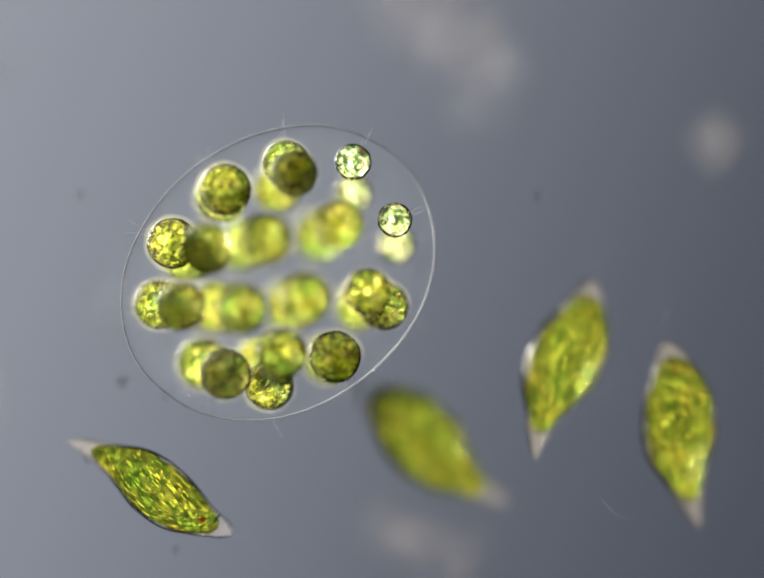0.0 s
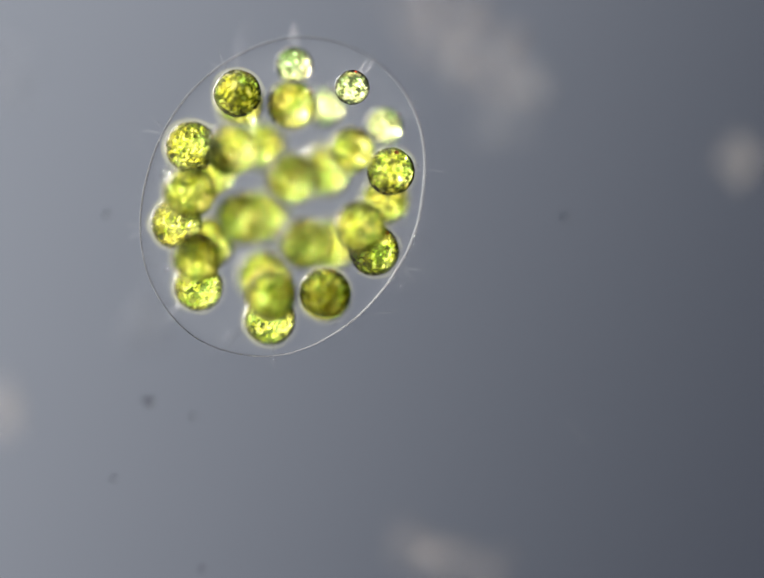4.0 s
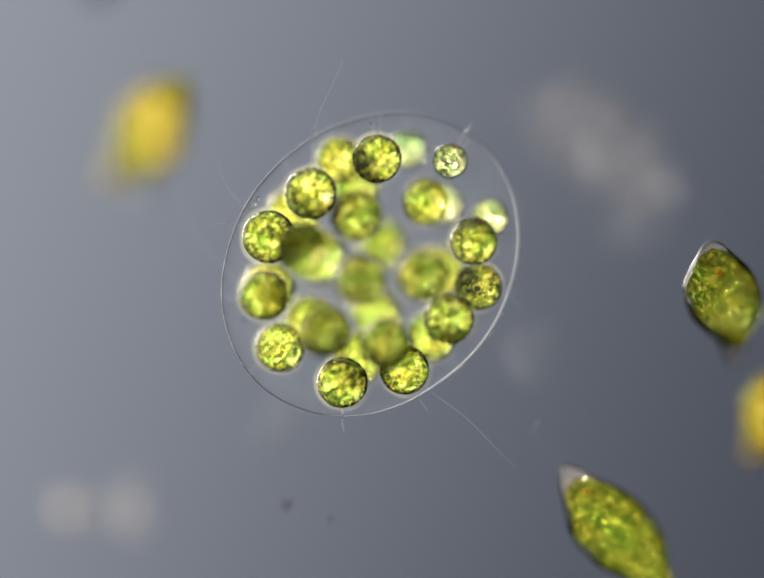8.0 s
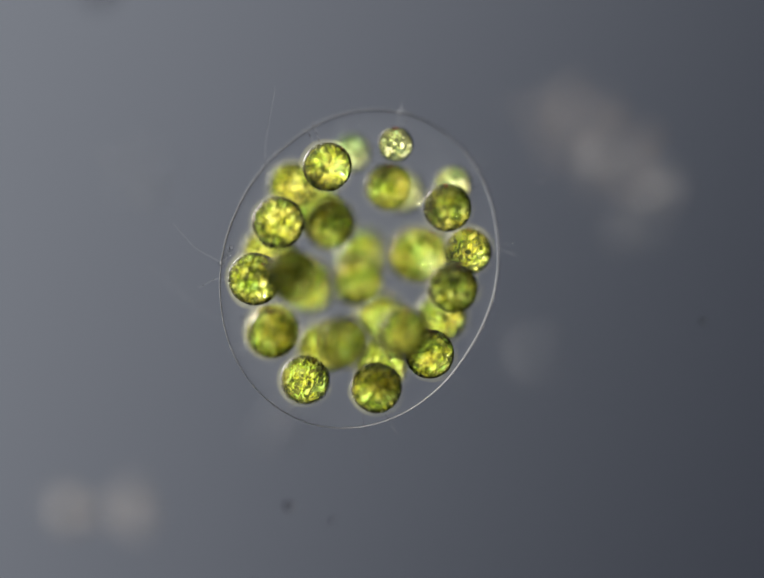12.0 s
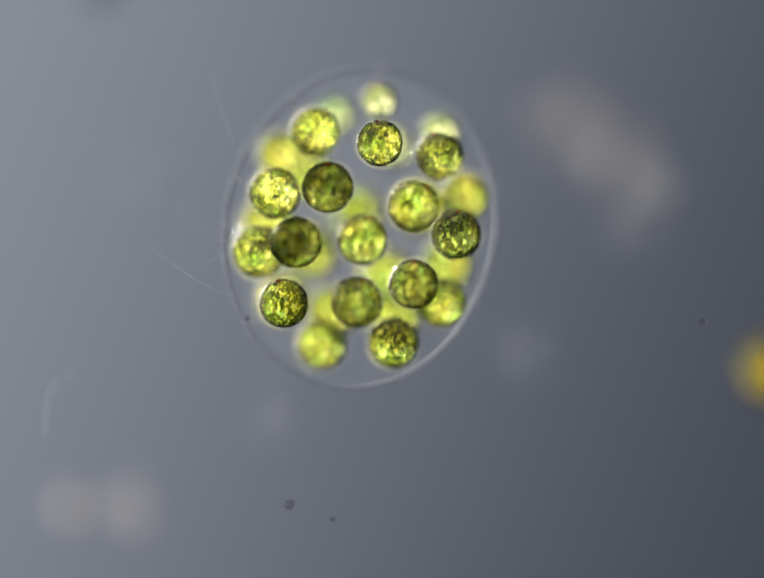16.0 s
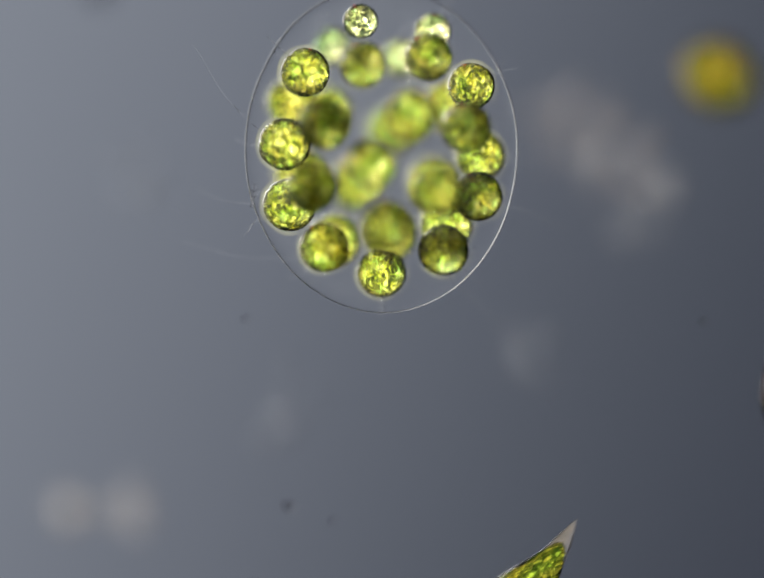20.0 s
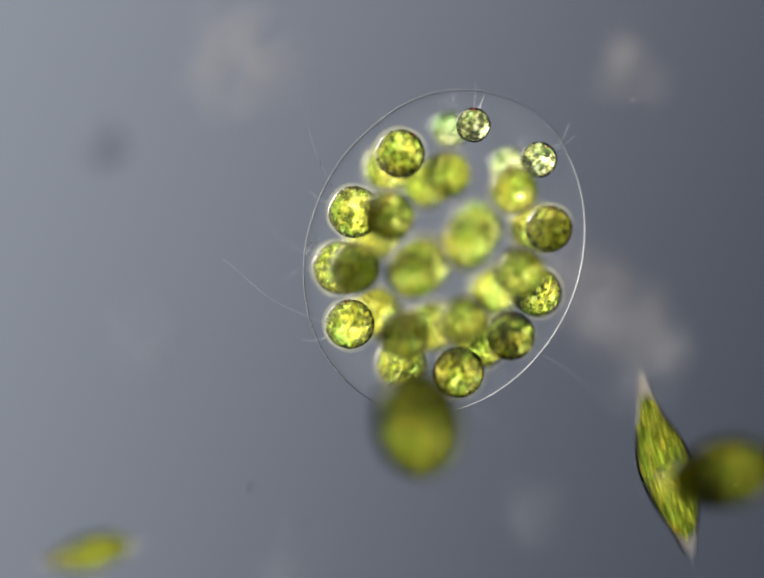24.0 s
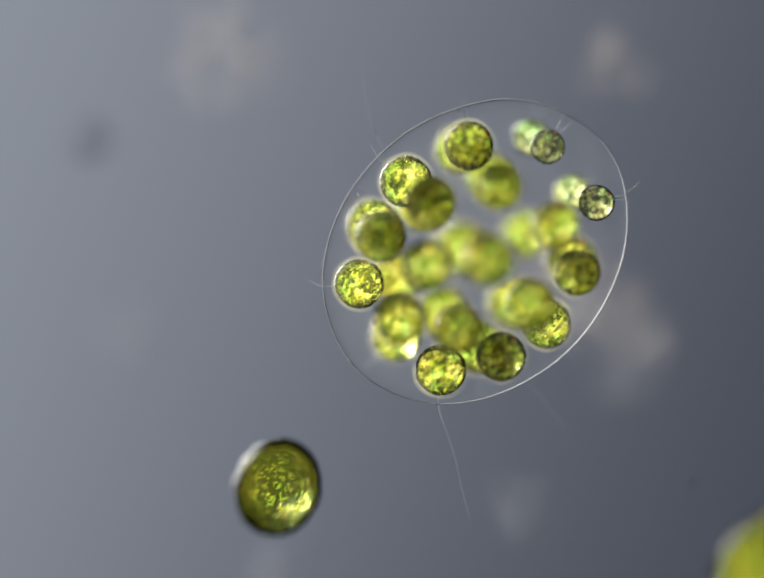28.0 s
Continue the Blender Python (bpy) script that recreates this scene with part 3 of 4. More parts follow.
    swings = {15: [(0, 0), (5.5, -10), (8, -13), (8.5, -6), (9, 0), (9.5, -12), (10, -22), (11, -19), (12.5, -16), (15, 0), (25, 0), (26, 14), (28, 25)],
              28: [(0, 0), (8, -10), (9, -8), (10, 0), (11, -8), (27, 0), (28, -14)]}
    dips = {20: [(0, 55), (6.6, 55), (7.2, 0), (8.0, 0), (8.6, 60), (28, 60)], 30: [(0, 0), (25.1, 0), (25.6, 65), (28, 65)],
            15: [(0, 0), (25.5, 0), (26.0, 30), (26.6, 65), (27.5, 65), (28, 15)],
            28: [(0, 62), (8.6, 62), (9.4, 40), (9.8, 0), (10.3, 0), (10.9, 62), (27.2, 62), (28, 12)]}
    for k, (number, thread) in enumerate(SWAYING):
        swing, dip = swings.get(number, [(0, 0), (28, 0)]), dips.get(number, [(0, 0), (28, 0)])
        end = TRAILING[number][1]
        hinge = Vector((-end[1], end[0], 0)).normalized()
        walk(thread, [(0.4 * i, Matrix.Rotation(radians(along(dip, 0.4 * i, 1)), 4, hinge)
                       @ pose(0, 0, 0, 3 * math.sin(1.9 * i + k), 2 * math.sin(1.3 * i + 2 * k), along(swing, 0.4 * i, 1) + 2 * math.sin(1.6 * i + k * 1.7))) for i in range(71)])
    swim("slim", [(0, 65, 213, -29, 8, 0), (0.1, 75, 215, -10, 8, 0), (0.2, 106, 213, 10, 8, 0), (0.3, 134, 210, 20, 8, 0),
        (0.4, 157, 190, 40, 8, 0), (0.5, 159, 185, 60, 40, 0), (0.6, 145, 185, 0, 30, 12), (0.7, 132, 185, 5, 8, 20), (0.8, 112, 195, 45, 8, 28),
        (0.9, 103, 205, 60, 8, 32), (1, 105, 205, 88, 30, 34), (1.1, 108, 212, -68, 8, 34), (1.2, 122, 213, -38, 8, 32), (1.3, 140, 215, -15, 8, 28),
        (1.4, 170, 212, 10, 8, 26), (1.5, 183, 205, 45, 40, 0), (1.6, 180, 190, -65, 30, 25), (1.7, 178, 182, -50, 20, 25),
        (1.8, 163, 180, 0, 35, 25), (1.9, 159, 184, 35, 30, 25), (2, 172, 180, 75, 58, 25), (2.1, 180, 184, -65, 40, 25),
        (2.2, 190, 192, -30, 20, 25), (2.3, 200, 190, -10, 20, 25), (2.4, 208, 187, 30, 20, 25), (2.5, 211, 183, 58, 0, 25),
        (2.6, 206, 170, -75, 0, 25), (2.7, 202, 167, -60, 0, 25), (2.8, 195, 175, 5, 20, 25), (2.9, 188, 182, 45, 0, 25), (3, 184, 195, 85, 40, 34),
        (3.2, 197, 200, -25, 20, 20), (3.4, 200, 185, 60, 30, 10), (3.5, 187, 180, -70, 40, 5)])
    swim("big", [(0, 190, 195, -38, 8, 52), (0.1, 183, 203, -5, 8, 52), (0.2, 165, 203, 5, 8, 52), (0.3, 146, 208, 15, 0, 20),
        (0.4, 111, 217, -5, 0, 10), (0.5, 112, 213, -25, 40, 10), (0.6, 104, 210, -25, 80, -20), (0.7, 108, 210, 5, 40, -30),
        (0.8, 138, 212, -20, 0, -40), (0.9, 150, 218, -30, 0, -45), (1, 176, 226, -33, 0, -48), (1.1, 190, 234, -30, 0, -48),
        (1.2, 212, 243, -20, 0, -45), (1.3, 232, 247, -10, 0, -40), (1.4, 252, 248, -5, 0, -30), (1.5, 275, 252, -5, 0, -20),
        (1.7, 295, 285, -30, 8, 52)])
    swim("big", [(0, 247, 162, 72, 8, 29), (0.1, 248, 140, 78, 8, 29), (0.2, 258, 112, 62, 8, 29), (0.3, 268, 100, 65, 8, 29),
        (0.4, 275, 98, -5, 60, 29), (0.5, 282, 107, -50, 8, 29), (0.6, 300, 140, -65, 8, 29), (0.7, 308, 165, -65, 8, 29),
        (0.8, 318, 190, -60, 8, 29), (0.9, 323, 203, -50, 8, 29), (1, 341, 210, -70, 8, 29), (1.1, 345, 225, -60, 8, 29), (1.3, 335, 245, 10, 8, 29),
        (1.4, 318, 243, 15, 8, 29), (1.5, 310, 240, 15, 8, 29), (1.6, 303, 236, -15, 8, 29), (1.7, 304, 231, -55, 50, 29),
        (1.8, 305, 218, 70, 8, 29), (1.9, 311, 205, 70, 8, 29), (2, 321, 170, 70, 20, -15), (2.1, 329, 152, 80, 20, -15), (2.2, 345, 130, 80, 8, 29)])
    swim("big", [(0, 299, 190, -80, 8, 30), (0.1, 291, 180, -62, 8, 30), (0.2, 276, 172, -40, 8, 30), (0.3, 258, 160, -25, 8, 30),
        (0.4, 232, 152, -28, 8, 30), (0.5, 225, 145, -60, 30, 22), (0.6, 235, 130, 60, 8, 30), (0.7, 255, 112, 45, 8, 30), (0.8, 274, 95, 52, 8, 30),
        (0.9, 273, 92, 68, 8, 30), (1, 265, 85, -65, 42, 20), (1.1, 260, 80, -35, 30, 22), (1.2, 238, 77, -5, 0, -15), (1.3, 222, 69, -15, 0, -15),
        (1.4, 209, 58, -45, 8, 30), (1.5, 205, 54, 0, 65, 22), (1.6, 213, 55, -40, 55, 22), (1.7, 221, 65, -50, 8, 30), (1.8, 226, 65, -20, 8, 30),
        (1.9, 236, 59, -10, 8, 30), (2, 244, 77, -50, 0, -25), (2.1, 264, 97, -55, 0, -30), (2.2, 282, 118, -45, 0, -40),
        (2.3, 303, 132, -30, 0, -40), (2.4, 330, 145, -20, 0, -40), (2.5, 345, 105, 60, 0, -30), (2.6, 326, 85, -60, 30, -20),
        (2.7, 321, 78, -50, 40, -15), (2.8, 318, 62, 75, 50, -10), (2.9, 317, 46, 80, 8, 30), (3, 327, 22, 72, 8, 30), (3.2, 336, 0, 70, 8, 30)])
    swim("big", [(1.6, 196, 4, -30, 8, 6), (1.7, 200, 13, -40, 30, 6), (1.8, 212, 24, -60, 8, 6), (1.9, 206, 36, -72, 8, 6), (2, 247, 47, 42, 8, 6),
        (2.1, 257, 34, 60, 8, 6), (2.2, 260, 20, 85, 8, 6), (2.3, 260, 15, -60, 8, 6), (2.4, 256, 8, -30, 8, 6), (2.5, 244, 8, -5, 8, 6),
        (2.6, 215, 8, 8, 8, 6), (2.7, 196, 10, 20, 8, 6), (2.8, 176, 15, 40, 30, 6), (2.9, 174, 20, 60, 30, 6), (3, 180, 32, -62, 22, 6),
        (3.2, 212, 76, -50, 0, 15), (3.4, 248, 130, -50, 0, 20), (3.5, 255, 154, -52, 0, 25)])
    swim("big", [(2.8, -15, 255, 20, 8, 0), (3, -12, 252, 40, 20, 20), (3.1, 25, 240, 30, 8, 0), (3.2, 42, 236, 25, 8, 0), (3.4, 82, 218, 30, 8, 0),
        (3.5, 97, 208, 25, 8, 0)])
    swim("big", [(5.3, 250, 60, 25, 8, 22), (5.5, 265, 63, 25, 8, 22), (5.6, 272, 77, 68, 8, 22), (5.7, 267, 100, 82, 20, 5),
        (5.8, 266, 133, -82, 8, 22), (5.9, 272, 150, -68, 8, 22), (6, 280, 147, -25, 40, 22), (6.1, 291, 145, -15, 65, 22),
        (6.2, 288, 140, 62, 30, 22), (6.3, 285, 129, 82, 8, 22), (6.4, 280, 114, -70, 20, 22), (6.5, 271, 102, -60, 30, 22),
        (6.6, 271, 107, -10, 35, 22), (6.7, 262, 115, 22, 8, 22), (6.8, 260, 129, 58, 8, 22), (6.9, 251, 147, 72, 8, 22), (7, 245, 172, 86, 35, 22),
        (7.1, 242, 189, -65, 8, 22), (7.2, 250, 204, -58, 8, 22), (7.3, 254, 199, -30, 8, 22), (7.4, 264, 194, 18, 8, 22),
        (7.5, 277, 186, 35, 8, 22), (7.6, 297, 169, 55, 8, 26), (7.7, 310, 154, 70, 8, 26), (7.8, 313, 139, -78, 8, 26), (7.9, 315, 134, -72, 8, 26),
        (8, 316, 133, -83, 50, 26), (8.1, 317, 126, 80, 40, 22), (8.2, 321, 123, 80, 50, 22), (8.4, 332, 121, 60, 8, 22), (8.5, 345, 121, 60, 8, 22)])
    swim("gold", [(5.4, 300, 176, -15, 0, 5), (5.5, 304, 181, -20, 0, 5), (5.6, 310, 187, 0, 80, 10), (5.7, 303, 193, 0, 80, 0),
        (5.8, 296, 197, 5, 40, -22), (5.9, 292, 192, -25, 40, -22), (6, 284, 190, 0, 72, -5), (6.1, 285, 190, 0, 80, -10),
        (6.2, 301, 198, -15, 70, -22), (6.3, 305, 198, -20, 50, -22), (6.4, 307, 194, 20, 80, -22), (6.5, 306, 196, 20, 80, -50),
        (6.6, 298, 190, -15, 70, -60), (6.7, 285, 180, -30, 70, -65), (6.8, 269, 174, -35, 75, -68), (6.9, 273, 167, 20, 80, -68),
        (7, 288, 159, 50, 75, -65), (7.1, 293, 149, 20, 70, -60), (7.2, 312, 139, 15, 60, -50), (7.3, 321, 139, 30, 60, -22),
        (7.4, 332, 140, 30, 8, -22), (7.6, 350, 160, 50, 8, -22), (7.8, 325, 184, 0, 50, -25), (7.9, 327, 181, 60, 50, -30),
        (8, 337, 182, 60, 60, -45), (8.1, 335, 182, 60, 8, -22)])
    swim("slim", [(6, 354, 130, 60, 8, 22), (6.1, 338, 105, 80, 8, 22), (6.2, 324, 119, -20, 8, 22), (6.3, 321, 107, -60, 8, 22),
        (6.4, 320, 89, -72, 8, 22), (6.5, 316, 75, -75, 40, 22), (6.6, 304, 63, -52, 48, 22), (6.7, 297, 60, -48, 45, 22),
        (6.8, 277, 53, -32, 30, 22), (6.9, 265, 45, -50, 8, 22), (7, 253, 20, 88, 8, 22), (7.1, 256, 10, 62, 8, 22), (7.2, 262, 0, 75, 8, 22),
        (7.4, 268, -25, 60, 8, 22)])
    swim("big", [(7.7, 275, 262, 80, 8, 30), (7.8, 273, 248, 85, 8, 30), (7.9, 271, 236, -80, 8, 30), (8, 272, 237, -52, 8, 30),
        (8.1, 259, 241, -15, 8, 30), (8.2, 274, 242, 25, 8, 30), (8.4, 267, 247, -20, 8, 30), (8.5, 282, 251, -20, 8, 30),
        (8.7, 300, 275, -30, 8, 30)])
    swim("slim", [(8, 318, 335, 85, 8, 0), (8.1, 300, 270, 85, 8, 0), (8.2, 285, 215, 85, 50, 0), (8.3, 290, 200, 85, 40, 0),
        (8.4, 295, 176, 78, 8, 0), (8.5, 307, 146, 65, 8, 0), (8.6, 322, 112, 62, 8, 0), (8.7, 340, 85, 60, 8, 0)])
    swim("gold", [(6.1, 133, 258, 20, 60, -92), (6.2, 132, 246, 10, 60, -92), (6.3, 133, 237, 0, 70, -92), (6.4, 120, 222, -15, 62, -92),
        (6.5, 106, 215, -20, 60, -92), (6.6, 91, 212, -10, 62, -92), (6.7, 84, 205, -45, 62, -92), (6.8, 77, 192, 70, 62, -92),
        (6.9, 76, 185, 20, 75, -92), (7, 78, 175, -25, 62, -92), (7.1, 65, 162, 5, 62, -92), (7.2, 45, 166, 5, 62, -92), (7.3, 34, 166, -5, 62, -92),
        (7.4, 23, 151, -50, 62, -92), (7.5, 22, 139, 40, 70, -92), (7.6, 29, 127, 25, 62, -92), (7.7, 43, 114, -70, 62, -92),
        (7.8, 50, 84, 85, 62, -92), (7.9, 55, 74, 70, 62, -92), (8, 62, 58, 48, 45, -92), (8.1, 66, 51, 45, 62, -92), (8.2, 78, 44, 80, 60, -92),
        (8.3, 70, 25, -60, 62, -92), (8.4, 62, 10, -35, 62, -92), (8.5, 54, 6, -20, 62, -92), (8.7, 45, -20, 0, 60, -92)])
    swim("big", [(8.7, 350, 60, 0, 8, 12), (8.9, 338, 65, 60, 8, 12), (9, 328, 75, 68, 8, 12), (9.1, 321, 85, 55, 8, 12), (9.2, 297, 83, -2, 8, 12),
        (9.3, 287, 85, 8, 8, 12), (9.4, 258, 100, 32, 8, 12), (9.5, 252, 110, 66, 8, 12), (9.6, 252, 130, -80, 8, 12), (9.7, 260, 142, -58, 8, 12),
        (9.8, 278, 155, -22, 8, 12), (9.9, 291, 160, 0, 8, 4), (10, 295, 162, 8, 78, -10), (10.1, 299, 162, 0, 85, -10), (10.2, 293, 162, 20, 82, -8),
        (10.3, 291, 160, 40, 70, 12), (10.4, 280, 172, 62, 8, 12), (10.5, 278, 184, 76, 0, 20), (10.6, 286, 194, -72, 0, 20),
        (10.7, 293, 204, -62, 0, 20), (10.8, 310, 217, -32, 8, 12), (10.9, 323, 214, -10, 8, 12), (11, 339, 217, 8, 8, 12),
        (11.1, 342, 214, 20, 8, 12), (11.3, 345, 195, 60, 8, 12), (11.4, 334, 180, 80, 8, 12), (11.5, 332, 185, 80, 8, 12),
        (11.6, 326, 191, 70, 0, -15), (11.8, 338, 208, 70, 8, 12), (12, 358, 212, 70, 8, 12), (12.2, 352, 200, 70, 8, 12),
        (12.4, 327, 190, 75, 30, -15), (12.5, 323, 193, -70, 30, -15), (12.7, 340, 190, 60, 8, 12)])
    swim("big", [(8.6, 350, 140, -60, 8, 6), (8.7, 342, 150, -60, 8, 6), (8.8, 332, 165, 80, 8, 6), (8.9, 324, 160, 70, 8, 6),
        (9, 315, 157, 15, 30, 6), (9.1, 301, 153, -12, 8, 6), (9.2, 287, 145, -55, 8, 6), (9.3, 282, 143, -75, 40, 6), (9.4, 288, 128, 75, 20, -20),
        (9.5, 298, 125, 40, 0, -15), (9.6, 308, 122, 25, 8, 6), (9.7, 317, 120, 8, 30, 6), (9.8, 325, 127, 60, 60, 6), (9.9, 329, 135, 70, 50, 6),
        (10, 341, 163, 80, 40, 6), (10.1, 338, 175, 70, 8, 6), (10.4, 336, 164, 60, 8, 6), (10.5, 335, 165, 60, 8, 6), (10.6, 338, 150, 60, 8, 6),
        (10.8, 350, 150, 60, 8, 6)])
    swim("big", [(9.2, 165, -10, 0, 8, 18), (9.4, 178, -4, 0, 8, 18), (9.5, 195, 0, -10, 8, 18), (9.6, 211, 4, -12, 8, 18),
        (9.7, 225, 9, -25, 8, 18), (9.8, 253, 27, -28, 8, 18), (9.9, 271, 37, -40, 8, 18), (10, 305, 49, -45, 40, 28), (10.1, 322, 67, -58, 0, 22),
        (10.2, 338, 107, -70, 8, 18)])
    swim("pale", [(10.3, 115, 262, 60, 40, -40), (10.5, 122, 250, 60, 40, -40), (10.6, 141, 239, 60, 40, -35), (10.7, 146, 226, 70, 40, -15),
        (10.8, 139, 214, 60, 55, 5), (10.9, 130, 217, 60, 60, 0), (11, 127, 227, 80, 50, -55), (11.1, 118, 227, 60, 50, -40),
        (11.2, 115, 226, 40, 60, -25), (11.3, 107, 218, -45, 30, -15), (11.4, 81, 208, -30, 0, 0), (11.5, 66, 199, -35, 0, 7),
        (11.6, 44, 171, -58, 0, 5), (11.8, 13, 139, -30, 65, 5), (12, -12, 120, -30, 8, 5)])
    swim("slim", [(14.2, 325, -20, 80, 8, 3), (14.5, 316, 12, 80, 8, 3), (14.6, 308, 30, 72, 8, 3), (14.8, 286, 65, 58, 8, 3),
        (15, 254, 112, 60, 8, 3), (15.2, 243, 155, 87, 8, 3), (15.4, 255, 202, -72, 8, 3), (15.5, 256, 214, -82, 8, 3), (15.6, 259, 229, 88, 8, 3),
        (15.8, 250, 256, 88, 8, 3), (16, 240, 315, 80, 8, 3)])
    swim("big", [(14.3, 255, 155, 0, 8, 8), (14.5, 268, 163, -6, 8, 8), (14.6, 285, 178, -12, 8, 8), (14.8, 308, 182, -5, 8, 8),
        (15, 354, 190, -5, 8, 8)])
    swim("big", [(14.3, 312, 150, 50, 8, 5), (14.5, 310, 142, 58, 8, 5), (14.6, 312, 142, 82, 8, 5), (14.8, 314, 162, 80, 60, 5),
        (15, 322, 184, 40, 70, -15), (15.2, 336, 200, 40, 8, 5)])
    swim("gold", [(15.2, 345, 150, 70, 8, -70), (15.4, 327, 149, 75, 8, -70), (15.6, 328, 149, 80, 8, -70), (15.8, 332, 148, -75, 60, -70),
        (16, 338, 160, -70, 72, -70), (16.2, 334, 166, -75, 70, -70), (16.4, 330, 172, 80, 50, -70), (16.6, 331, 180, 80, 8, -70),
        (17, 354, 188, 80, 60, -70), (17.4, 345, 190, 80, 8, -70)])
    swim("gold", [(16.5, 330, -5, 60, 8, -85), (16.6, 326, 11, 45, 8, -85), (16.8, 317, 31, 20, 40, -85), (17, 339, 45, 60, 55, -85),
        (17.2, 316, 46, 45, 20, -85), (17.3, 304, 62, 55, 30, -85), (17.4, 299, 97, 85, 60, -85), (17.5, 297, 115, 70, 50, -85),
        (17.6, 279, 133, 35, 30, -85), (17.7, 263, 145, 20, 50, -85), (17.8, 252, 175, 20, 70, -85), (18, 270, 210, -20, 65, -85),
        (18.2, 270, 229, 50, 60, -85), (18.4, 291, 220, 60, 50, -85), (18.5, 291, 206, 75, 50, -85), (18.6, 297, 192, 68, 50, -85),
        (18.8, 311, 172, 65, 50, -85), (19, 295, 149, -28, 52, -85), (19.2, 279, 131, -80, 50, -85), (19.4, 275, 119, 30, 75, -85),
        (19.5, 286, 117, 40, 50, -85), (19.6, 296, 99, 88, 50, -85), (19.8, 295, 56, 72, 50, -85), (20, 314, 34, -80, 76, -85),
        (20.2, 290, 34, 45, 65, -85), (20.4, 268, 49, 0, 45, -85), (20.5, 260, 50, -20, 45, -85), (20.6, 244, 48, 10, 45, -85),
        (20.7, 234, 60, 70, 50, -85), (20.8, 236, 107, 80, 50, -85), (20.9, 235, 137, 85, 50, -85), (21, 234, 165, -85, 50, -85),
        (21.2, 247, 179, 0, 50, -85), (21.3, 266, 179, 5, 50, -85), (21.4, 280, 175, 20, 55, -85), (21.5, 290, 172, 20, 60, -85),
        (21.8, 325, 165, 20, 8, -85), (22, 350, 160, 20, 8, -85)])
    swim("gold", [(17, 176, -40, 80, 8, -100), (17.2, 187, 11, 80, 50, -100), (17.3, 197, 10, -50, 50, -100), (17.4, 212, 18, -40, 50, -100),
        (17.5, 227, 40, -45, 50, -100), (17.6, 256, 65, -35, 50, -100), (17.7, 273, 78, -35, 50, -100), (17.8, 297, 92, -38, 50, -100),
        (18, 326, 117, -40, 50, -100), (18.2, 348, 140, -40, 50, -100)])
    swim("slim", [(18.6, 345, 190, -20, 8, 3), (18.8, 345, 198, -20, 8, 3), (19, 340, 206, -15, 8, 3), (19.2, 330, 223, 65, 8, 3),
        (19.3, 315, 238, 20, 0, 10), (19.4, 297, 244, 0, 0, 12), (19.6, 260, 244, 3, 0, 12), (19.8, 242, 245, 18, 8, 3), (20, 226, 260, 52, 8, 3),
        (20.2, 222, 268, 60, 8, 3), (20.4, 222, 278, 60, 8, 3)])
    swim("big", [(20, 350, 170, 80, 8, 18), (20.2, 330, 166, 85, 8, 18), (20.4, 327, 161, 85, 8, 18), (20.5, 321, 160, 75, 8, 18),
        (20.6, 326, 160, 60, 8, 18), (20.7, 332, 152, 60, 8, 18), (20.8, 329, 126, -60, 8, 18), (20.9, 320, 125, -10, 0, 8),
        (21, 303, 135, -2, 38, 18), (21.1, 296, 139, 22, 30, 18), (21.2, 297, 150, 85, 65, 18), (21.3, 298, 157, 60, 70, 18),
        (21.4, 290, 165, 60, 60, 18), (21.5, 295, 164, 55, 40, 18), (21.8, 325, 150, 40, 8, 18)])
    swim("slim", [(20.3, 345, 42, -10, 8, 0), (20.5, 328, 45, -10, 8, 0), (20.6, 316, 48, -8, 8, 0), (20.7, 302, 52, -12, 8, 0),
        (20.8, 281, 70, -22, 8, 0), (20.9, 262, 82, -32, 8, 0), (21, 238, 77, -65, 8, 0), (21.1, 237, 66, -62, 8, 0), (21.2, 227, 52, -62, 8, 0),
        (21.3, 223, 42, -62, 8, 0), (21.4, 208, 27, -45, 8, 0), (21.5, 198, 19, -32, 8, 0), (21.7, 180, -20, -32, 8, 0)])
    swim("tiny", [(20.8, 10, -20, 40, 8, 0), (21, 12, 1, 40, 8, 0), (21.1, 11, 8, 40, 8, 0), (21.2, 7, 11, 45, 8, 0), (21.3, 0, 4, 45, 8, 0),
        (21.5, -15, 0, 45, 8, 0)])
    swim("slim", [(23.2, 275, 105, 0, 8, 0), (23.5, 283, 116, 20, 8, 0), (23.6, 286, 122, 52, 8, 0), (23.7, 281, 131, 68, 8, 0),
        (23.8, 282, 149, 90, 8, 0), (23.9, 284, 163, -76, 8, 0), (24, 291, 202, -75, 8, 0), (24.1, 297, 221, -80, 8, 0), (24.2, 293, 239, 80, 8, 0),
        (24.4, 288, 270, 80, 8, 0)])
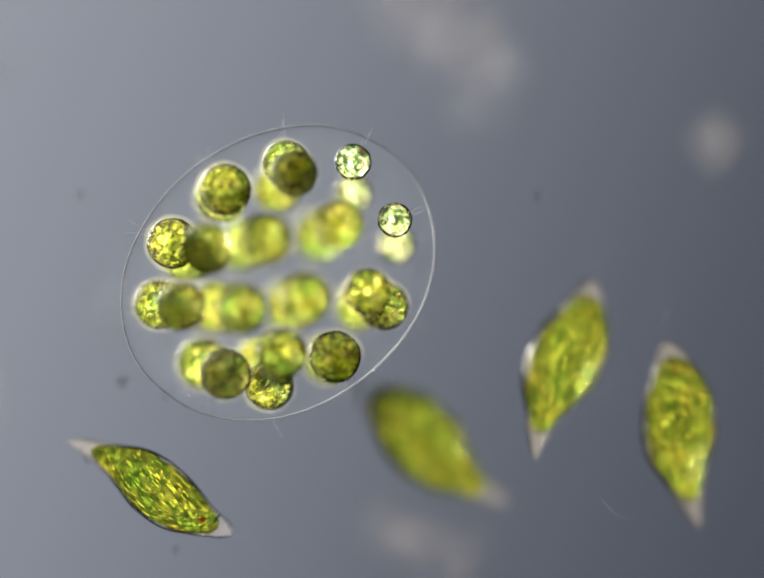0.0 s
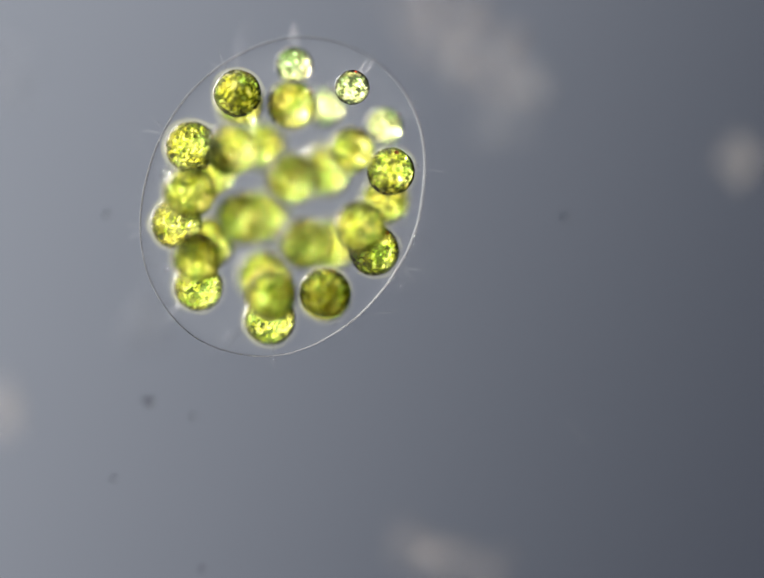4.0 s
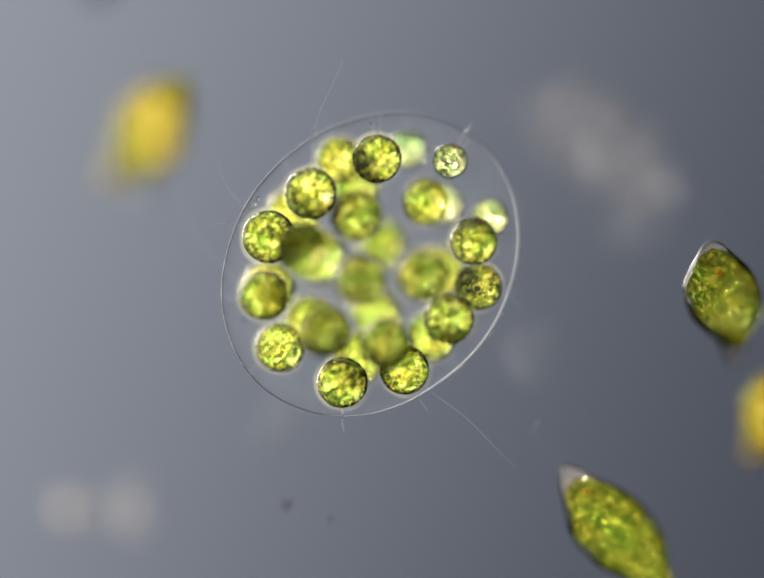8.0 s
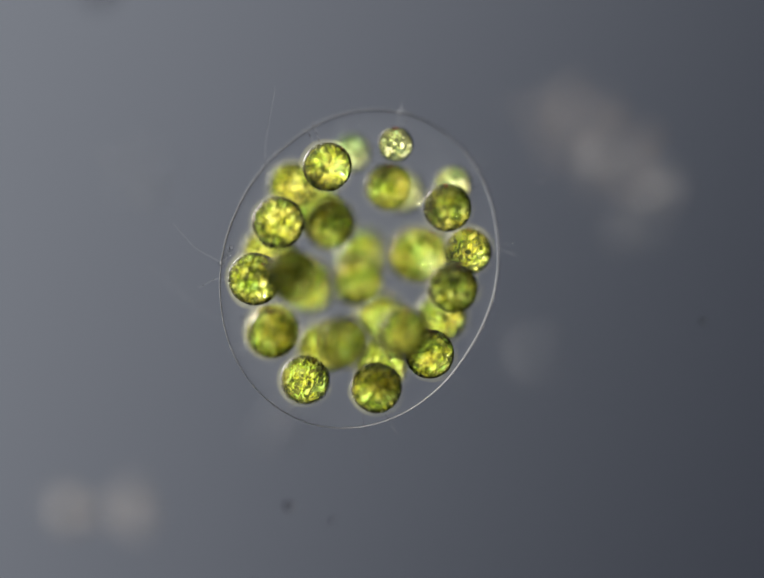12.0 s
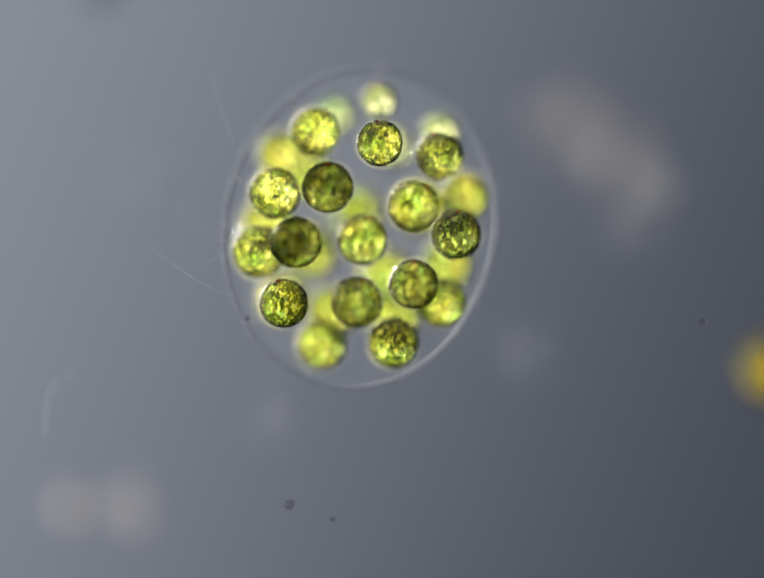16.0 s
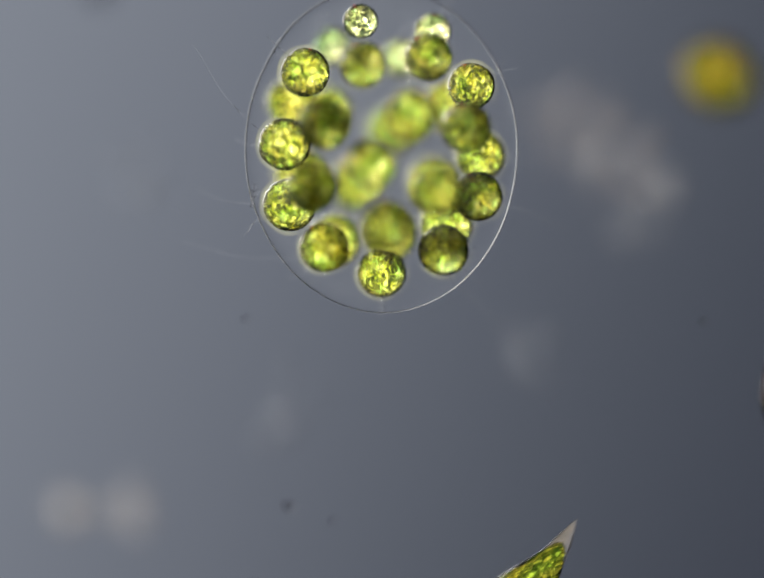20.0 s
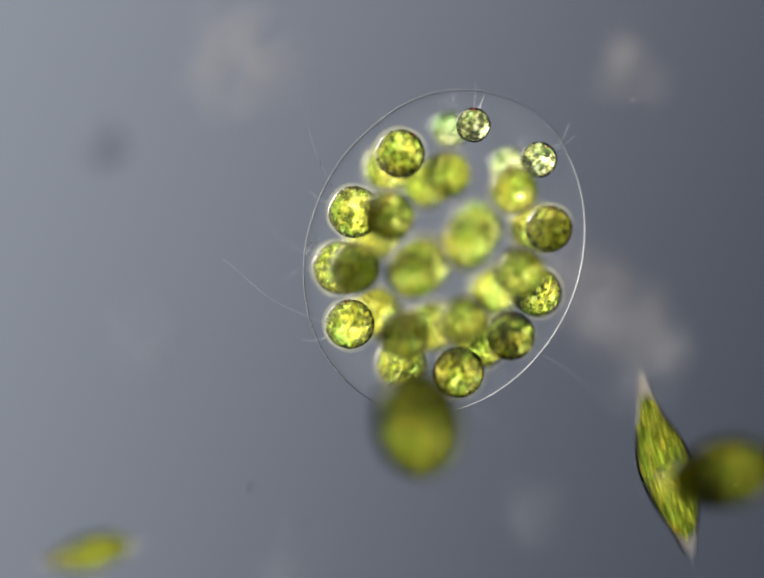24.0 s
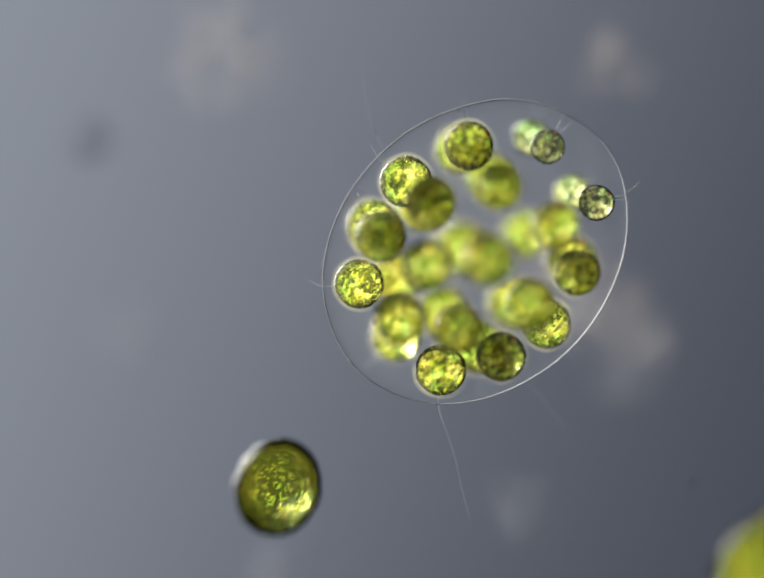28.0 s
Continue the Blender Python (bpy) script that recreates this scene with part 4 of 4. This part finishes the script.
    swim("fat", [(23.1, 315, 165, 20, 60, 62), (23.5, 268, 182, 15, 50, 62), (23.6, 241, 186, 20, 60, 62), (23.7, 220, 190, 20, 60, 62),
        (23.8, 204, 192, 60, 65, 62), (23.9, 194, 191, 80, 60, 62), (24, 183, 187, 85, 60, 62), (24.1, 170, 178, 80, 60, 62),
        (24.2, 165, 176, -70, 60, 62), (24.4, 159, 173, -40, 65, 62), (24.6, 157, 173, 0, 70, 62), (24.8, 148, 176, 20, 70, 62),
        (25, 166, 184, 10, 72, 62), (25.2, 178, 190, 45, 60, 62), (25.4, 177, 200, 10, 65, 62), (25.6, 146, 198, -30, 72, 58),
        (25.8, 155, 202, 0, 75, 54), (26, 166, 203, 45, 70, 52), (26.2, 152, 190, -40, 75, 54), (26.4, 138, 194, 20, 65, 48),
        (26.6, 150, 212, 60, 70, 46), (26.8, 161, 206, 55, 65, 42), (27, 141, 205, -35, 65, 46), (27.2, 136, 219, 70, 60, 28),
        (27.4, 147, 211, 30, 72, 16), (27.6, 133, 201, -50, 65, 8), (27.8, 119, 211, -55, 65, -4), (28, 122.5, 213.5, 20, 72, -13)])
    swim("slim", [(23, 310, -25, 80, 8, -15), (23.4, 304, 5, 80, 8, -15), (23.5, 303, 9, 80, 8, -15), (23.6, 315, 2, 60, 8, -15),
        (23.8, 330, -25, 60, 8, -15)])
    swim("tiny", [(23.5, -8, 240, 10, 8, 0), (23.6, 6, 242, 10, 8, 0), (23.8, 17, 244, 8, 8, 0), (24, 38, 242, 10, 0, 58), (24.2, 67, 241, 5, 0, 40),
        (24.4, 86, 235, 10, 0, 14), (24.6, 112, 236, 5, 8, 0), (24.8, 135, 231, 38, 8, 0), (25, 149, 221, 26, 8, 0), (25.2, 169, 213, 48, 0, -12),
        (25.4, 194, 190, 42, 0, -20), (25.6, 220, 192, 20, 0, -35), (25.8, 243, 194, -14, 0, -50), (26, 269, 197, -4, 0, -48),
        (26.2, 290, 200, -35, 0, -12), (26.4, 310, 214, -25, 0, 0), (26.6, 330, 214, -30, 8, 0), (26.8, 348, 216, -30, 8, 0)])
    swim("big", [(23.5, 345, 195, 20, 8, 62), (23.8, 329, 204, 20, 8, 62), (24, 322, 207, 10, 40, 62), (24.1, 300, 208, 20, 8, 62),
        (24.2, 270, 216, 45, 8, 62), (24.4, 264, 233, -68, 8, 62), (24.5, 263, 240, -40, 8, 62), (24.6, 272, 246, -5, 8, 62),
        (24.8, 308, 236, 25, 8, 62), (25, 337, 229, -12, 8, 62), (25.2, 352, 230, -10, 8, 62)])
    swim("big", [(27.2, 348, 262, 30, 8, 55), (27.6, 336, 250, 60, 8, 55), (27.8, 333, 250, 60, 8, 55), (28, 332, 249, 60, 8, 55)])


motions()
